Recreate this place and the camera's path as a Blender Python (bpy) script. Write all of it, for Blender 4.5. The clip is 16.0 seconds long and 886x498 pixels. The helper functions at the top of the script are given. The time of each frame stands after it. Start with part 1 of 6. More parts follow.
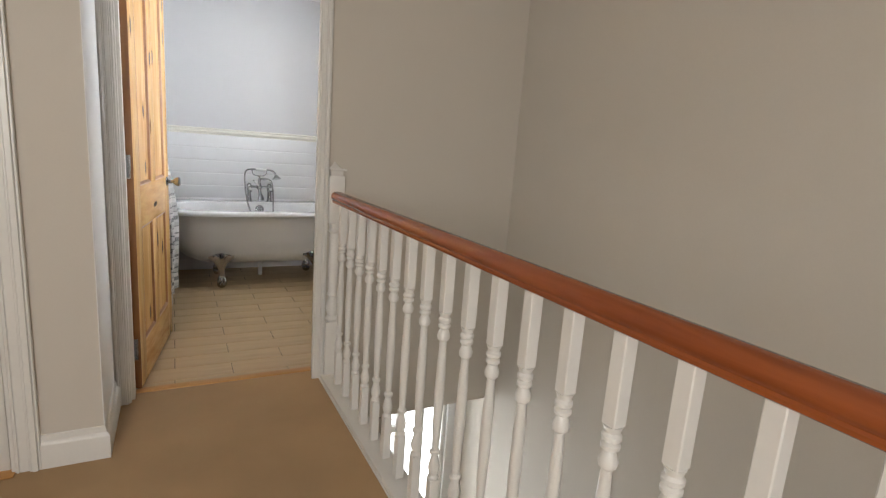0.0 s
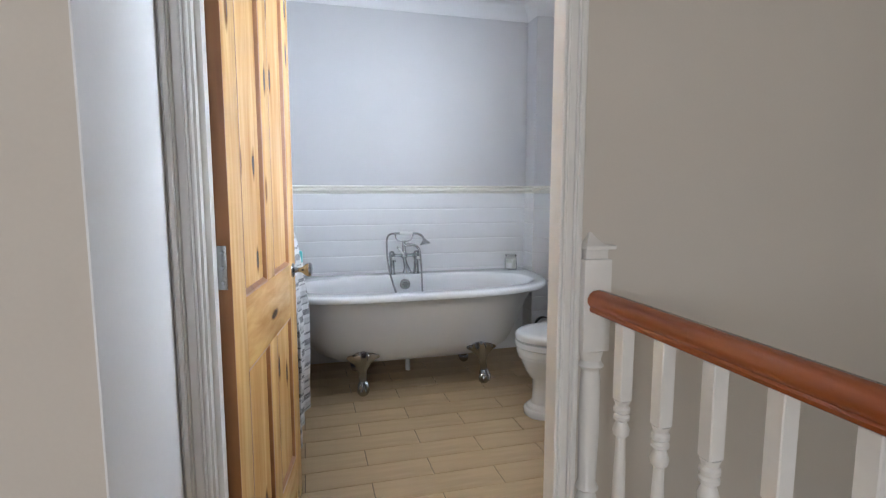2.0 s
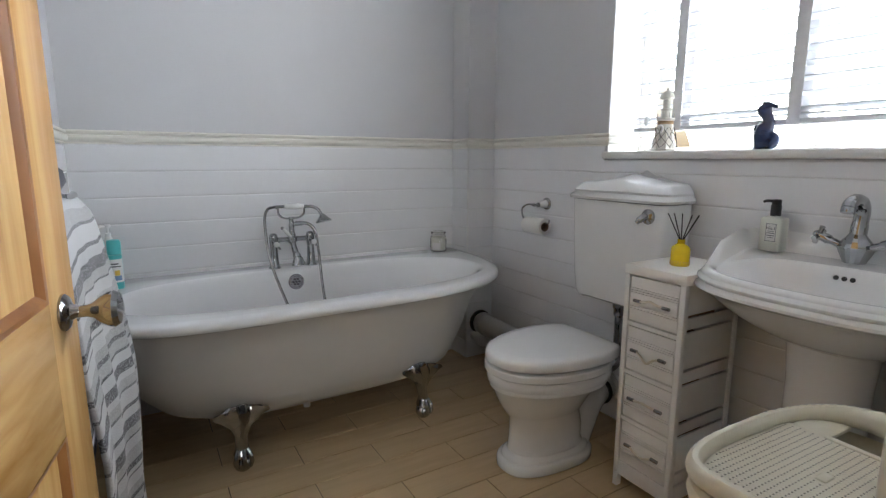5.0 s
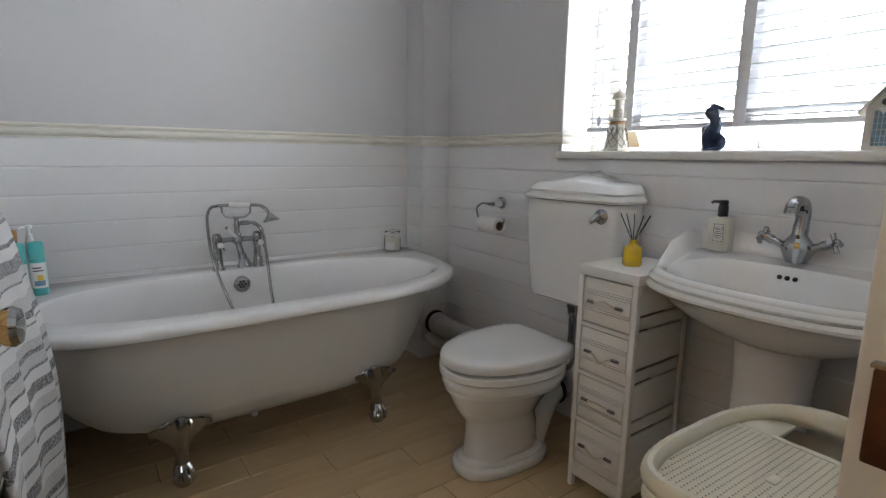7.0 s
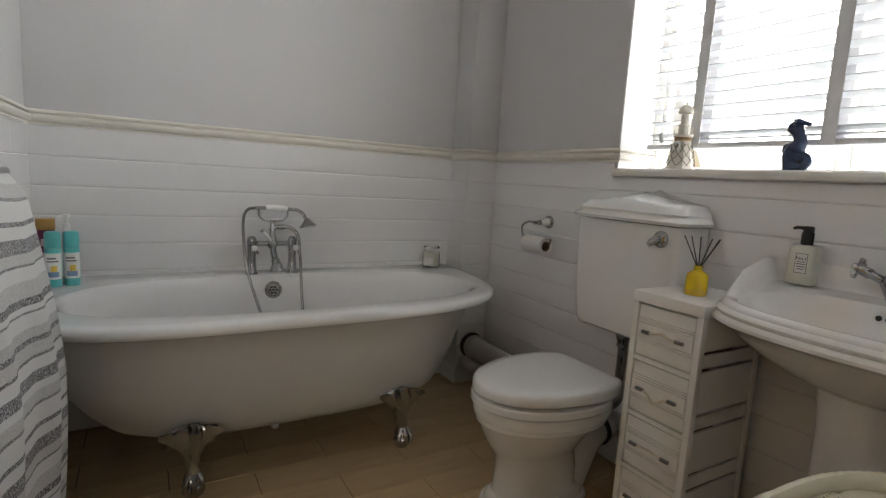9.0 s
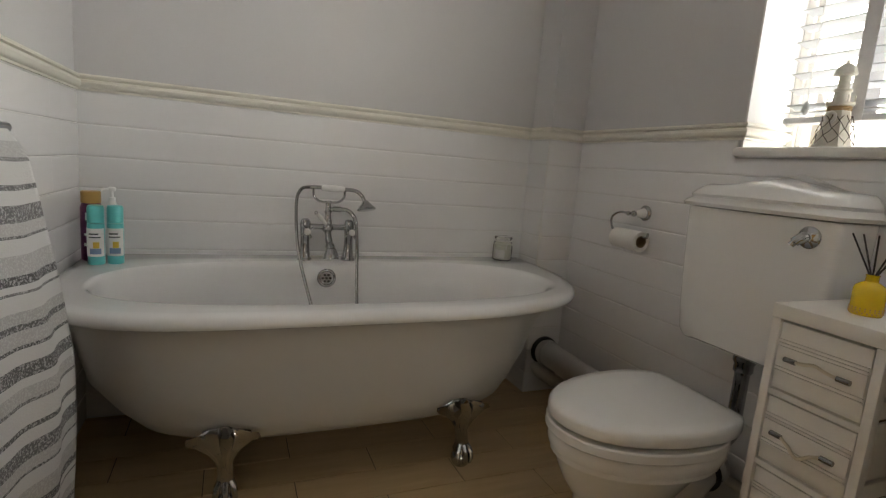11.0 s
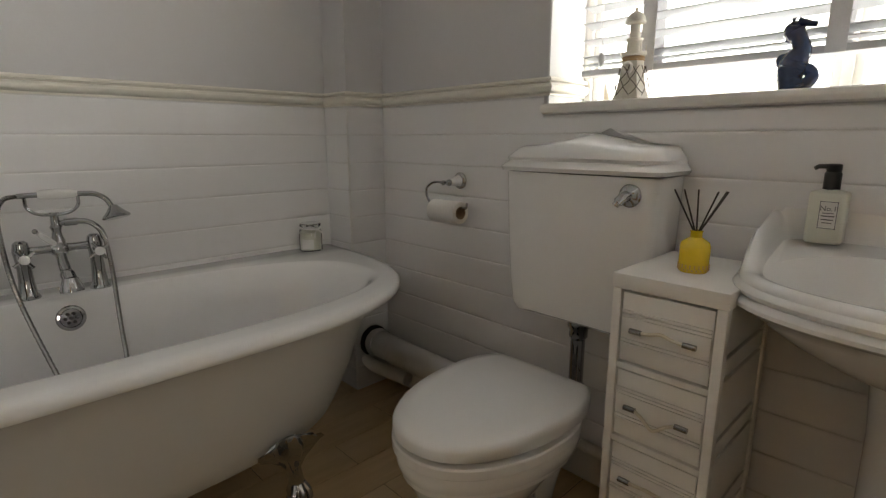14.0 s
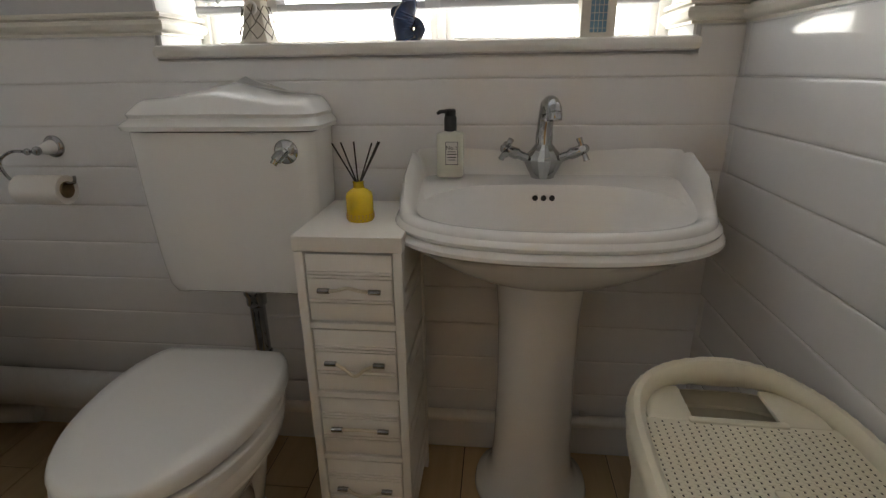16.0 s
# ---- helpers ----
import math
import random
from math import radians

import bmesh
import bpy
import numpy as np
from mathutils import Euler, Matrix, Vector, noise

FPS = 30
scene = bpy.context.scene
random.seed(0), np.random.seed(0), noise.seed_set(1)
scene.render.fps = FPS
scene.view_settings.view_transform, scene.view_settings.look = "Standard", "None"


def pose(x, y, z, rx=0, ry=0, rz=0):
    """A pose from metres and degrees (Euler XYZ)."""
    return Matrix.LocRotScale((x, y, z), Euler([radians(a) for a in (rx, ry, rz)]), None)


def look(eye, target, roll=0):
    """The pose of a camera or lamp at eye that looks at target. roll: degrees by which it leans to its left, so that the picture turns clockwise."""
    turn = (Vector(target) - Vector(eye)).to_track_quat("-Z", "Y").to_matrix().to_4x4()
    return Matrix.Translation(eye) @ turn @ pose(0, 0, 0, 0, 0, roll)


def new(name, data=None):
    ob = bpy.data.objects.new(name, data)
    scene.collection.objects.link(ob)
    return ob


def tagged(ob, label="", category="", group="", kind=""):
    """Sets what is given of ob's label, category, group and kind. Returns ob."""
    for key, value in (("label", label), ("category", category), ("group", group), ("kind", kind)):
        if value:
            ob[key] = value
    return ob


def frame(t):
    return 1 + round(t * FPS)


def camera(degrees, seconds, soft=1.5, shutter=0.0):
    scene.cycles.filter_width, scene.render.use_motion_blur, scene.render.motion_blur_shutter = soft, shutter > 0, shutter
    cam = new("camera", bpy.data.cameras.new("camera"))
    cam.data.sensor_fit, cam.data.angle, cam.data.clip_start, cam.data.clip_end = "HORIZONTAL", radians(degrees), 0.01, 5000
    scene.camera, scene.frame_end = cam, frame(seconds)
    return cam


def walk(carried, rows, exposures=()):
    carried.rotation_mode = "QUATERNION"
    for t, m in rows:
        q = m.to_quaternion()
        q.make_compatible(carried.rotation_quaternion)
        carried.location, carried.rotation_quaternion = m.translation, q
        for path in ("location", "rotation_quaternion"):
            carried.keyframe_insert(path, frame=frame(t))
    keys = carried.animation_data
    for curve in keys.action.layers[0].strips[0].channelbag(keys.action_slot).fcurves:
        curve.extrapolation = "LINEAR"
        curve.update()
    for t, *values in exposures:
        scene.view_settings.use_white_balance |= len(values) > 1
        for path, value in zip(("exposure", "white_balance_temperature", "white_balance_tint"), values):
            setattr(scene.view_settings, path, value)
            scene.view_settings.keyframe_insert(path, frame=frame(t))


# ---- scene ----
cam = camera(81.7, 16.0, soft=1.3)
PATH = [
    (0, (-0.025, 0.063, 1.183), (0.897, 1.797, 0.806), 4.2),
    (0.5, (-0.025, 0.306, 1.181), (0.734, 2.126, 0.851), 3.3),
    (1, (0.005, 0.610, 1.174), (0.544, 2.520, 0.914), 3.0),
    (1.5, (-0.022, 1.002, 1.196), (0.488, 2.922, 0.961), 1.8),
    (2, (-0.017, 1.388, 1.192), (0.5, 3.307, 0.966), -0.0),
    (2.5, (-0.007, 1.744, 1.168), (0.518, 3.657, 0.915), -0.4),
    (3, (-0.045, 2.053, 1.172), (0.742, 3.872, 0.904), 0.1),
    (3.2, (-0.045, 2.131, 1.165), (0.819, 3.914, 0.894), -0.3),
    (5.5, (0.057, 2.472, 1.114), (1.1, 4.141, 0.758), 0.1),
    (6, (0.064, 2.477, 1.116), (1.166, 4.109, 0.766), -0.1),
    (6.5, (0.067, 2.485, 1.121), (1.185, 4.106, 0.767), 0.2),
    (7, (0.073, 2.491, 1.121), (1.219, 4.092, 0.766), 0.7),
    (7.5, (0.092, 2.513, 1.101), (1.243, 4.109, 0.743), 0.7),
    (8, (0.11, 2.536, 1.074), (1.267, 4.133, 0.742), 0.9),
    (8.5, (0.156, 2.538, 1.064), (1.253, 4.192, 0.811), 1.8),
    (9, (0.154, 2.586, 1.062), (1.164, 4.291, 0.798), 3.5),
    (9.5, (0.246, 2.651, 1.053), (1.071, 4.454, 0.786), 3.9),
    (9.7, (0.256, 2.676, 1.046), (1.021, 4.504, 0.776), 4.3),
    (11.8, (0.295, 2.884, 1.012), (1.089, 4.685, 0.654), 5.3),
    (12, (0.288, 2.889, 1.013), (1.14, 4.66, 0.642), 5.3),
    (12.5, (0.276, 2.915, 1.017), (1.232, 4.632, 0.644), 4.8),
    (13, (0.3, 2.945, 1.029), (1.383, 4.583, 0.653), 1.9),
    (13.5, (0.37, 3.015, 1.044), (1.563, 4.573, 0.655), 0.5),
    (14, (0.434, 3.07, 1.048), (1.79, 4.479, 0.63), -0.1),
    (14.5, (0.455, 3.116, 1.068), (2.109, 4.141, 0.607), -0.3),
    (15, (0.478, 3.143, 1.072), (2.301, 3.796, 0.573), -0.4),
    (15.5, (0.482, 3.155, 1.077), (2.368, 3.532, 0.529), -0.4),
    (16, (0.469, 3.159, 1.088), (2.345, 3.36, 0.424), -0.8),
]
EXPOSURES = [(0, 0.35, 6450, 10), (1, 0.4, 6150, 10), (2, 0.38, 5750, 10), (3, 0.22, 6100, 10), (5.5, -0.28, 6200, 10), (8, -0.48, 6600, 10), (9, -0.6, 6900, 10), (9.7, -0.65, 7100, 10), (12, -0.72, 7600, 10), (13.5, -0.75, 7600, 10), (14.5, -0.78, 7300, 10), (16, -0.8, 7200, 10)]
walk(cam, [(t, look(eye, target, roll)) for t, eye, target, roll in PATH], EXPOSURES)

# ---- world and light ----
world = bpy.data.worlds.new("overcast_sky")
scene.world = world
world.use_nodes = True
wn = world.node_tree
sky = wn.nodes.new("ShaderNodeTexSky")
sky.sky_type, sky.sun_disc = "NISHITA", False
sky.sun_elevation, sky.sun_rotation, sky.air_density, sky.dust_density = radians(42), radians(75), 1.0, 3.0
wn.nodes["Background"].inputs["Strength"].default_value = 0.12
wn.links.new(sky.outputs["Color"], wn.nodes["Background"].inputs["Color"])

sun = new("sun", bpy.data.lights.new("sun", "SUN"))
sun.data.energy, sun.data.angle, sun.data.color = 1.0, radians(15), (1.0, 0.96, 0.9)
sun.matrix_basis = look((6, 5, 6), (0, 3.4, 0.5))


def opening_light(name, eye, target, wide, high, watts, colour):
    """Area lamp whose light enters through an opening."""
    lamp = bpy.data.lights.new(name, "AREA")
    lamp.shape, lamp.size, lamp.size_y, lamp.energy, lamp.color = "RECTANGLE", wide, high, watts, colour
    ob = new(name, lamp)
    ob.matrix_basis = look(eye, target)
    return ob


opening_light("bathroom_window_light", (2.46, 2.97, 2.02), (0.58, 2.97, 0.75), 2.98, 2.1, 410, (0.93, 0.97, 1.0))
# added fill lamp for the landing, no window known there
opening_light("landing_fill_light", (-1.10, -1.74, 1.5), (0.6, 3, 1.4), 0.9, 1.1, 37, (1.0, 0.97, 0.92))
opening_light("front_door_light", (1.34, 2.96, -1.2), (1.34, 0, -1.1), 0.6, 1.6, 16, (0.95, 0.98, 1.0))

# ---- materials ----


def material(name, colour, rough=0.5, metal=0.0, vary=0.06, scale=6.0, fine=60.0, bump=0.05, coat=0.0, random_tone=0.0):
    """Painted, glazed or moulded surface: tone drifts at two scales, fine relief."""
    m = bpy.data.materials.new(name)
    m.use_nodes = True
    n, l = m.node_tree.nodes, m.node_tree.links
    b = n["Principled BSDF"]
    b.inputs["Roughness"].default_value, b.inputs["Metallic"].default_value = rough, metal
    b.inputs["Coat Weight"].default_value = coat
    co = n.new("ShaderNodeTexCoord")
    big, small = n.new("ShaderNodeTexNoise"), n.new("ShaderNodeTexNoise")
    big.inputs["Scale"].default_value, small.inputs["Scale"].default_value = scale, fine
    big.inputs["Detail"].default_value = 4
    l.new(co.outputs["Object"], big.inputs["Vector"])
    l.new(co.outputs["Object"], small.inputs["Vector"])
    mix = n.new("ShaderNodeMath")
    mix.operation = "MULTIPLY_ADD"
    mix.inputs[1].default_value = 0.65
    l.new(big.outputs["Fac"], mix.inputs[0])
    half = n.new("ShaderNodeMath")
    half.operation = "MULTIPLY"
    half.inputs[1].default_value = 0.35
    l.new(small.outputs["Fac"], half.inputs[0])
    l.new(half.outputs[0], mix.inputs[2])
    ramp = n.new("ShaderNodeValToRGB")
    lo = tuple(c * (1 - vary) for c in colour)
    hi = tuple(min(1, c * (1 + vary)) for c in colour)
    ramp.color_ramp.elements[0].position, ramp.color_ramp.elements[1].position = 0.3, 0.7
    ramp.color_ramp.elements[0].color, ramp.color_ramp.elements[1].color = (*lo, 1), (*hi, 1)
    l.new(mix.outputs[0], ramp.inputs["Fac"])
    out = ramp.outputs["Color"]
    if random_tone:
        info, tone, hsv = n.new("ShaderNodeObjectInfo"), n.new("ShaderNodeMapRange"), n.new("ShaderNodeHueSaturation")
        tone.inputs["To Min"].default_value, tone.inputs["To Max"].default_value = 1 - random_tone, 1 + random_tone
        l.new(info.outputs["Random"], tone.inputs["Value"])
        l.new(tone.outputs["Result"], hsv.inputs["Value"])
        l.new(out, hsv.inputs["Color"])
        out = hsv.outputs["Color"]
    l.new(out, b.inputs["Base Color"])
    if bump:
        bp = n.new("ShaderNodeBump")
        bp.inputs["Strength"].default_value, bp.inputs["Distance"].default_value = bump, 0.004
        l.new(mix.outputs[0], bp.inputs["Height"])
        l.new(bp.outputs["Normal"], b.inputs["Normal"])
    return m


def wood(name, dark, light, rough, axis, stretch=14.0, ring=9.0, knots=False, bump=0.08):
    """Grain that runs along one axis, with darker lines and, for pine, knots."""
    m = bpy.data.materials.new(name)
    m.use_nodes = True
    n, l = m.node_tree.nodes, m.node_tree.links
    b = n["Principled BSDF"]
    b.inputs["Roughness"].default_value = rough
    co, mp = n.new("ShaderNodeTexCoord"), n.new("ShaderNodeMapping")
    k = [stretch, stretch, stretch]
    k["xyz".index(axis)] = 1.0
    mp.inputs["Scale"].default_value = k
    l.new(co.outputs["Object"], mp.inputs["Vector"])
    grain, waves = n.new("ShaderNodeTexNoise"), n.new("ShaderNodeTexNoise")
    grain.inputs["Scale"].default_value, grain.inputs["Detail"].default_value = ring, 8
    grain.inputs["Distortion"].default_value = 0.6
    waves.inputs["Scale"].default_value, waves.inputs["Detail"].default_value = 1.3, 3
    l.new(mp.outputs["Vector"], grain.inputs["Vector"])
    l.new(mp.outputs["Vector"], waves.inputs["Vector"])
    add = n.new("ShaderNodeMath")
    add.operation = "MULTIPLY_ADD"
    add.inputs[1].default_value = 0.5
    half = n.new("ShaderNodeMath")
    half.operation = "MULTIPLY"
    half.inputs[1].default_value = 0.5
    l.new(waves.outputs["Fac"], half.inputs[0])
    l.new(grain.outputs["Fac"], add.inputs[0])
    l.new(half.outputs[0], add.inputs[2])
    ramp = n.new("ShaderNodeValToRGB")
    ramp.color_ramp.elements[0].position, ramp.color_ramp.elements[1].position = 0.34, 0.62
    ramp.color_ramp.elements[0].color, ramp.color_ramp.elements[1].color = (*dark, 1), (*light, 1)
    l.new(add.outputs[0], ramp.inputs["Fac"])
    out = ramp.outputs["Color"]
    if knots:
        sep, flat = n.new("ShaderNodeSeparateXYZ"), n.new("ShaderNodeCombineXYZ")
        l.new(co.outputs["Object"], sep.inputs["Vector"])
        for out_name, in_name, k1 in (("Y", "X", 2.9 if axis == "y" else 9.0), ("Z", "Y", 2.9 if axis == "z" else 9.0)):
            times = n.new("ShaderNodeMath")
            times.operation = "MULTIPLY"
            times.inputs[1].default_value = k1
            l.new(sep.outputs[out_name], times.inputs[0])
            l.new(times.outputs[0], flat.inputs[in_name])
        warp = n.new("ShaderNodeTexNoise")
        warp.inputs["Scale"].default_value = 4.0
        l.new(flat.outputs["Vector"], warp.inputs["Vector"])
        bend = n.new("ShaderNodeVectorMath")
        bend.operation = "MULTIPLY_ADD"
        bend.inputs[1].default_value = (0.12, 0.12, 0)
        l.new(warp.outputs["Color"], bend.inputs[0])
        l.new(flat.outputs["Vector"], bend.inputs[2])
        vor = n.new("ShaderNodeTexVoronoi")
        vor.voronoi_dimensions = "2D"
        vor.inputs["Scale"].default_value = 1.0
        l.new(bend.outputs["Vector"], vor.inputs["Vector"])
        kr = n.new("ShaderNodeValToRGB")
        kr.color_ramp.elements[0].position, kr.color_ramp.elements[1].position = 0.075, 0.15
        kr.color_ramp.elements[0].color, kr.color_ramp.elements[1].color = (0.9, 0.9, 0.9, 1), (0, 0, 0, 1)
        mid = kr.color_ramp.elements.new(0.115)
        mid.color = (0.45, 0.45, 0.45, 1)
        l.new(vor.outputs["Distance"], kr.inputs["Fac"])
        pick, sc = n.new("ShaderNodeMath"), n.new("ShaderNodeSeparateColor")
        pick.operation = "GREATER_THAN"
        pick.inputs[1].default_value = 0.60
        l.new(vor.outputs["Color"], sc.inputs["Color"])
        l.new(sc.outputs["Red"], pick.inputs[0])
        both = n.new("ShaderNodeMath")
        both.operation = "MULTIPLY"
        l.new(kr.outputs["Color"], both.inputs[0])
        l.new(pick.outputs[0], both.inputs[1])
        mx = n.new("ShaderNodeMix")
        mx.data_type = "RGBA"
        l.new(both.outputs[0], mx.inputs[0])
        l.new(out, mx.inputs[6])
        mx.inputs[7].default_value = (0.13, 0.045, 0.012, 1)
        out = mx.outputs[2]
    l.new(out, b.inputs["Base Color"])
    bp = n.new("ShaderNodeBump")
    bp.inputs["Strength"].default_value, bp.inputs["Distance"].default_value = bump, 0.002
    l.new(add.outputs[0], bp.inputs["Height"])
    l.new(bp.outputs["Normal"], b.inputs["Normal"])
    return m


def clear(name, colour, rough=0.02, shadowless=True):
    m = bpy.data.materials.new(name)
    m.use_nodes = True
    b = m.node_tree.nodes["Principled BSDF"]
    b.inputs["Base Color"].default_value = (*colour, 1)
    b.inputs["Transmission Weight"].default_value, b.inputs["Roughness"].default_value, b.inputs["IOR"].default_value = 1.0, rough, 1.3
    return m


WHITE_TILE = material("white_glazed_tile", (0.80, 0.80, 0.81), 0.09, 0, 0.012, 5, 26, 0.10, 0.3, 0.007)
GROUT = material("white_grout", (0.73, 0.725, 0.715), 0.85, 0, 0.1, 12, 90, 0.2)
BATH_PAINT = material("pale_grey_wall_paint", (0.60, 0.595, 0.603), 0.72, 0, 0.02, 2.0, 140, 0.12)
LANDING_PAINT = material("warm_beige_wall_paint", (0.62, 0.575, 0.51), 0.8, 0, 0.025, 1.6, 150, 0.14)
CEILING_PAINT = material("white_ceiling_paint", (0.80, 0.80, 0.80), 0.85, 0, 0.02, 2, 120, 0.1)
GLOSS_WHITE = material("white_gloss_paint", (0.78, 0.765, 0.73), 0.32, 0, 0.03, 5, 60, 0.06)
DADO_CREAM = material("cream_dado_paint", (0.78, 0.755, 0.68), 0.35, 0, 0.03, 5, 60, 0.05)
ENAMEL = material("white_bath_enamel", (0.82, 0.82, 0.82), 0.10, 0, 0.012, 3, 20, 0.0, 0.4)
# outer shell is a darker, greyer tone than the enamel rim
BATH_SIDE = material("pale_grey_bath_shell", (0.55, 0.535, 0.51), 0.28, 0, 0.02, 3, 40, 0.03)
CERAMIC = material("white_vitreous_china", (0.82, 0.82, 0.81), 0.08, 0, 0.012, 3, 20, 0.0, 0.5)
SEAT_PLASTIC = material("white_seat_plastic", (0.80, 0.80, 0.79), 0.2, 0, 0.01, 4, 40, 0.0)
CHROME = material("polished_chrome", (0.40, 0.405, 0.41), 0.035, 1.0, 0.03, 10, 80, 0.0)
STEEL = material("worn_steel", (0.33, 0.33, 0.325), 0.26, 1.0, 0.15, 20, 120, 0.05)
BROWN_METAL = material("dark_brown_metal", (0.13, 0.07, 0.04), 0.32, 0.75, 0.25, 30, 120, 0.05)
KEEP_BROWN = material("brown_lacquered_metal", (0.10, 0.038, 0.02), 0.22, 0.3, 0.2, 30, 120, 0.03)
PIPE_GREY = material("grey_white_plastic_pipe", (0.60, 0.60, 0.60), 0.35, 0, 0.04, 10, 60, 0.0)
RUBBER_AND_HOLE_SHADE = material("dark_rubber_and_hole_shade", (0.03, 0.028, 0.028), 0.6, 0, 0.2, 30, 100, 0.05)
FLOOR_GROUT = material("dark_floor_grout", (0.10, 0.075, 0.05), 0.9, 0, 0.2, 15, 90, 0.2)
PLANK = wood("oak_look_floor_tile", (0.49, 0.345, 0.188), (0.63, 0.465, 0.272), 0.32, "x", 9.0, 3.0, bump=0.05)
PINE = wood("waxed_knotty_pine", (0.50, 0.255, 0.075), (0.74, 0.480, 0.195), 0.26, "z", 12.0, 3.0, knots=True)
PINE_RAIL = wood("waxed_pine_cross_grain", (0.44, 0.215, 0.060), (0.70, 0.440, 0.170), 0.26, "y", 12.0, 3.0, knots=True)
# darker brown than the door faces, for hinge edge and mouldings
PINE_EDGE = wood("dark_brown_pine", (0.22, 0.085, 0.024), (0.36, 0.155, 0.045), 0.36, "z", 10.0, 3.0)
MAHOGANY = wood("varnished_red_brown_handrail", (0.22, 0.052, 0.014), (0.35, 0.095, 0.026), 0.22, "y", 14.0, 3.0, bump=0.04)
THRESHOLD = wood("orange_pine_threshold", (0.48, 0.22, 0.06), (0.62, 0.33, 0.11), 0.35, "x", 12.0, 3.0)
CARPET = material("tan_short_pile_carpet", (0.44, 0.29, 0.155), 0.97, 0, 0.14, 2.2, 420, 0.9)
BLIND_WHITE = material("white_blind_slat", (0.56, 0.57, 0.59), 0.45, 0, 0.02, 8, 60, 0.02)
TAPE = material("grey_woven_blind_tape", (0.72, 0.72, 0.73), 0.9, 0, 0.08, 30, 300, 0.2)
GLASS = clear("window_glass", (1, 1, 1))
JAR_GLASS = clear("jar_glass", (1.0, 1.0, 1.0), 0.03)
LOTION = material("pale_green_lotion_bottle", (0.86, 0.87, 0.77), 0.28, 0, 0.02, 10, 40, 0, 0.3)
LOTION.node_tree.nodes["Principled BSDF"].inputs["Transmission Weight"].default_value = 0.4
BLACK = material("black_plastic", (0.02, 0.02, 0.022), 0.35, 0, 0.1, 20, 90, 0.02)
LABEL = material("white_paper_label", (0.82, 0.81, 0.79), 0.6, 0, 0.03, 20, 120, 0.02)
PRINT = material("dark_label_print", (0.08, 0.08, 0.085), 0.6, 0, 0.1, 20, 120, 0)
YELLOW = material("yellow_tinted_glass", (0.72, 0.50, 0.012), 0.22, 0, 0.08, 14, 60, 0.02, 0.4)
REED = material("black_reed", (0.035, 0.03, 0.03), 0.8, 0, 0.2, 40, 200, 0.1)
TURQUOISE = material("turquoise_plastic", (0.10, 0.52, 0.52), 0.3, 0, 0.04, 12, 60, 0.0)
PURPLE = material("purple_printed_sleeve", (0.17, 0.035, 0.12), 0.3, 0, 0.45, 45, 120, 0.0)
GOLD = material("gold_plastic_cap", (0.50, 0.30, 0.10), 0.35, 0.5, 0.08, 20, 90, 0.0)
YELLOW_PRINT = material("yellow_label_print", (0.75, 0.52, 0.08), 0.5, 0, 0.05, 20, 90, 0)
BLUE_PRINT = material("blue_label_print", (0.20, 0.30, 0.48), 0.5, 0, 0.05, 20, 90, 0)
CREAM_PLASTIC = material("cream_woven_plastic", (0.76, 0.72, 0.58), 0.42, 0, 0.04, 9, 70, 0.06)
HOLE_DARK = material("shadowed_hole", (0.10, 0.09, 0.07), 0.9, 0, 0.1, 20, 90, 0)
CABINET_WHITE = material("white_painted_cabinet_wood", (0.80, 0.785, 0.75), 0.42, 0, 0.02, 5, 60, 0.015)
CORD = material("cream_cotton_cord", (0.72, 0.67, 0.56), 0.9, 0, 0.06, 30, 300, 0.3)
DEEP_BLUE = material("dark_blue_glazed_ceramic", (0.012, 0.03, 0.085), 0.22, 0, 0.35, 25, 90, 0.1, 0.4)
BLUE_WASH = material("blue_washed_wood", (0.16, 0.30, 0.42), 0.6, 0, 0.15, 20, 90, 0.1)
DRIFTWOOD = material("whitewashed_wood", (0.66, 0.63, 0.56), 0.7, 0, 0.1, 15, 120, 0.15)
ROPE = material("tan_rope", (0.42, 0.28, 0.15), 0.9, 0, 0.15, 40, 300, 0.3)
NET_AND_PORTHOLE = material("dark_netting_and_porthole", (0.09, 0.075, 0.06), 0.9, 0, 0.2, 40, 300, 0.3)
PAPER = material("soft_white_tissue_paper", (0.82, 0.80, 0.77), 0.95, 0, 0.03, 12, 200, 0.25)
WAX = material("pale_green_wax", (0.70, 0.70, 0.62), 0.5, 0, 0.04, 12, 90, 0.02)
CARDBOARD = material("brown_cardboard", (0.25, 0.17, 0.10), 0.9, 0, 0.1, 20, 120, 0.1)
GREY_TOWEL = material("charcoal_towel", (0.07, 0.07, 0.078), 0.97, 0, 0.2, 15, 500, 0.8)
FAN_SHADE = material("grey_fan_shade", (0.16, 0.16, 0.165), 0.6, 0, 0.1, 20, 90, 0.05)
PINK = material("pink_pad_surface", (0.75, 0.33, 0.33), 0.7, 0, 0.06, 12, 90, 0.1)


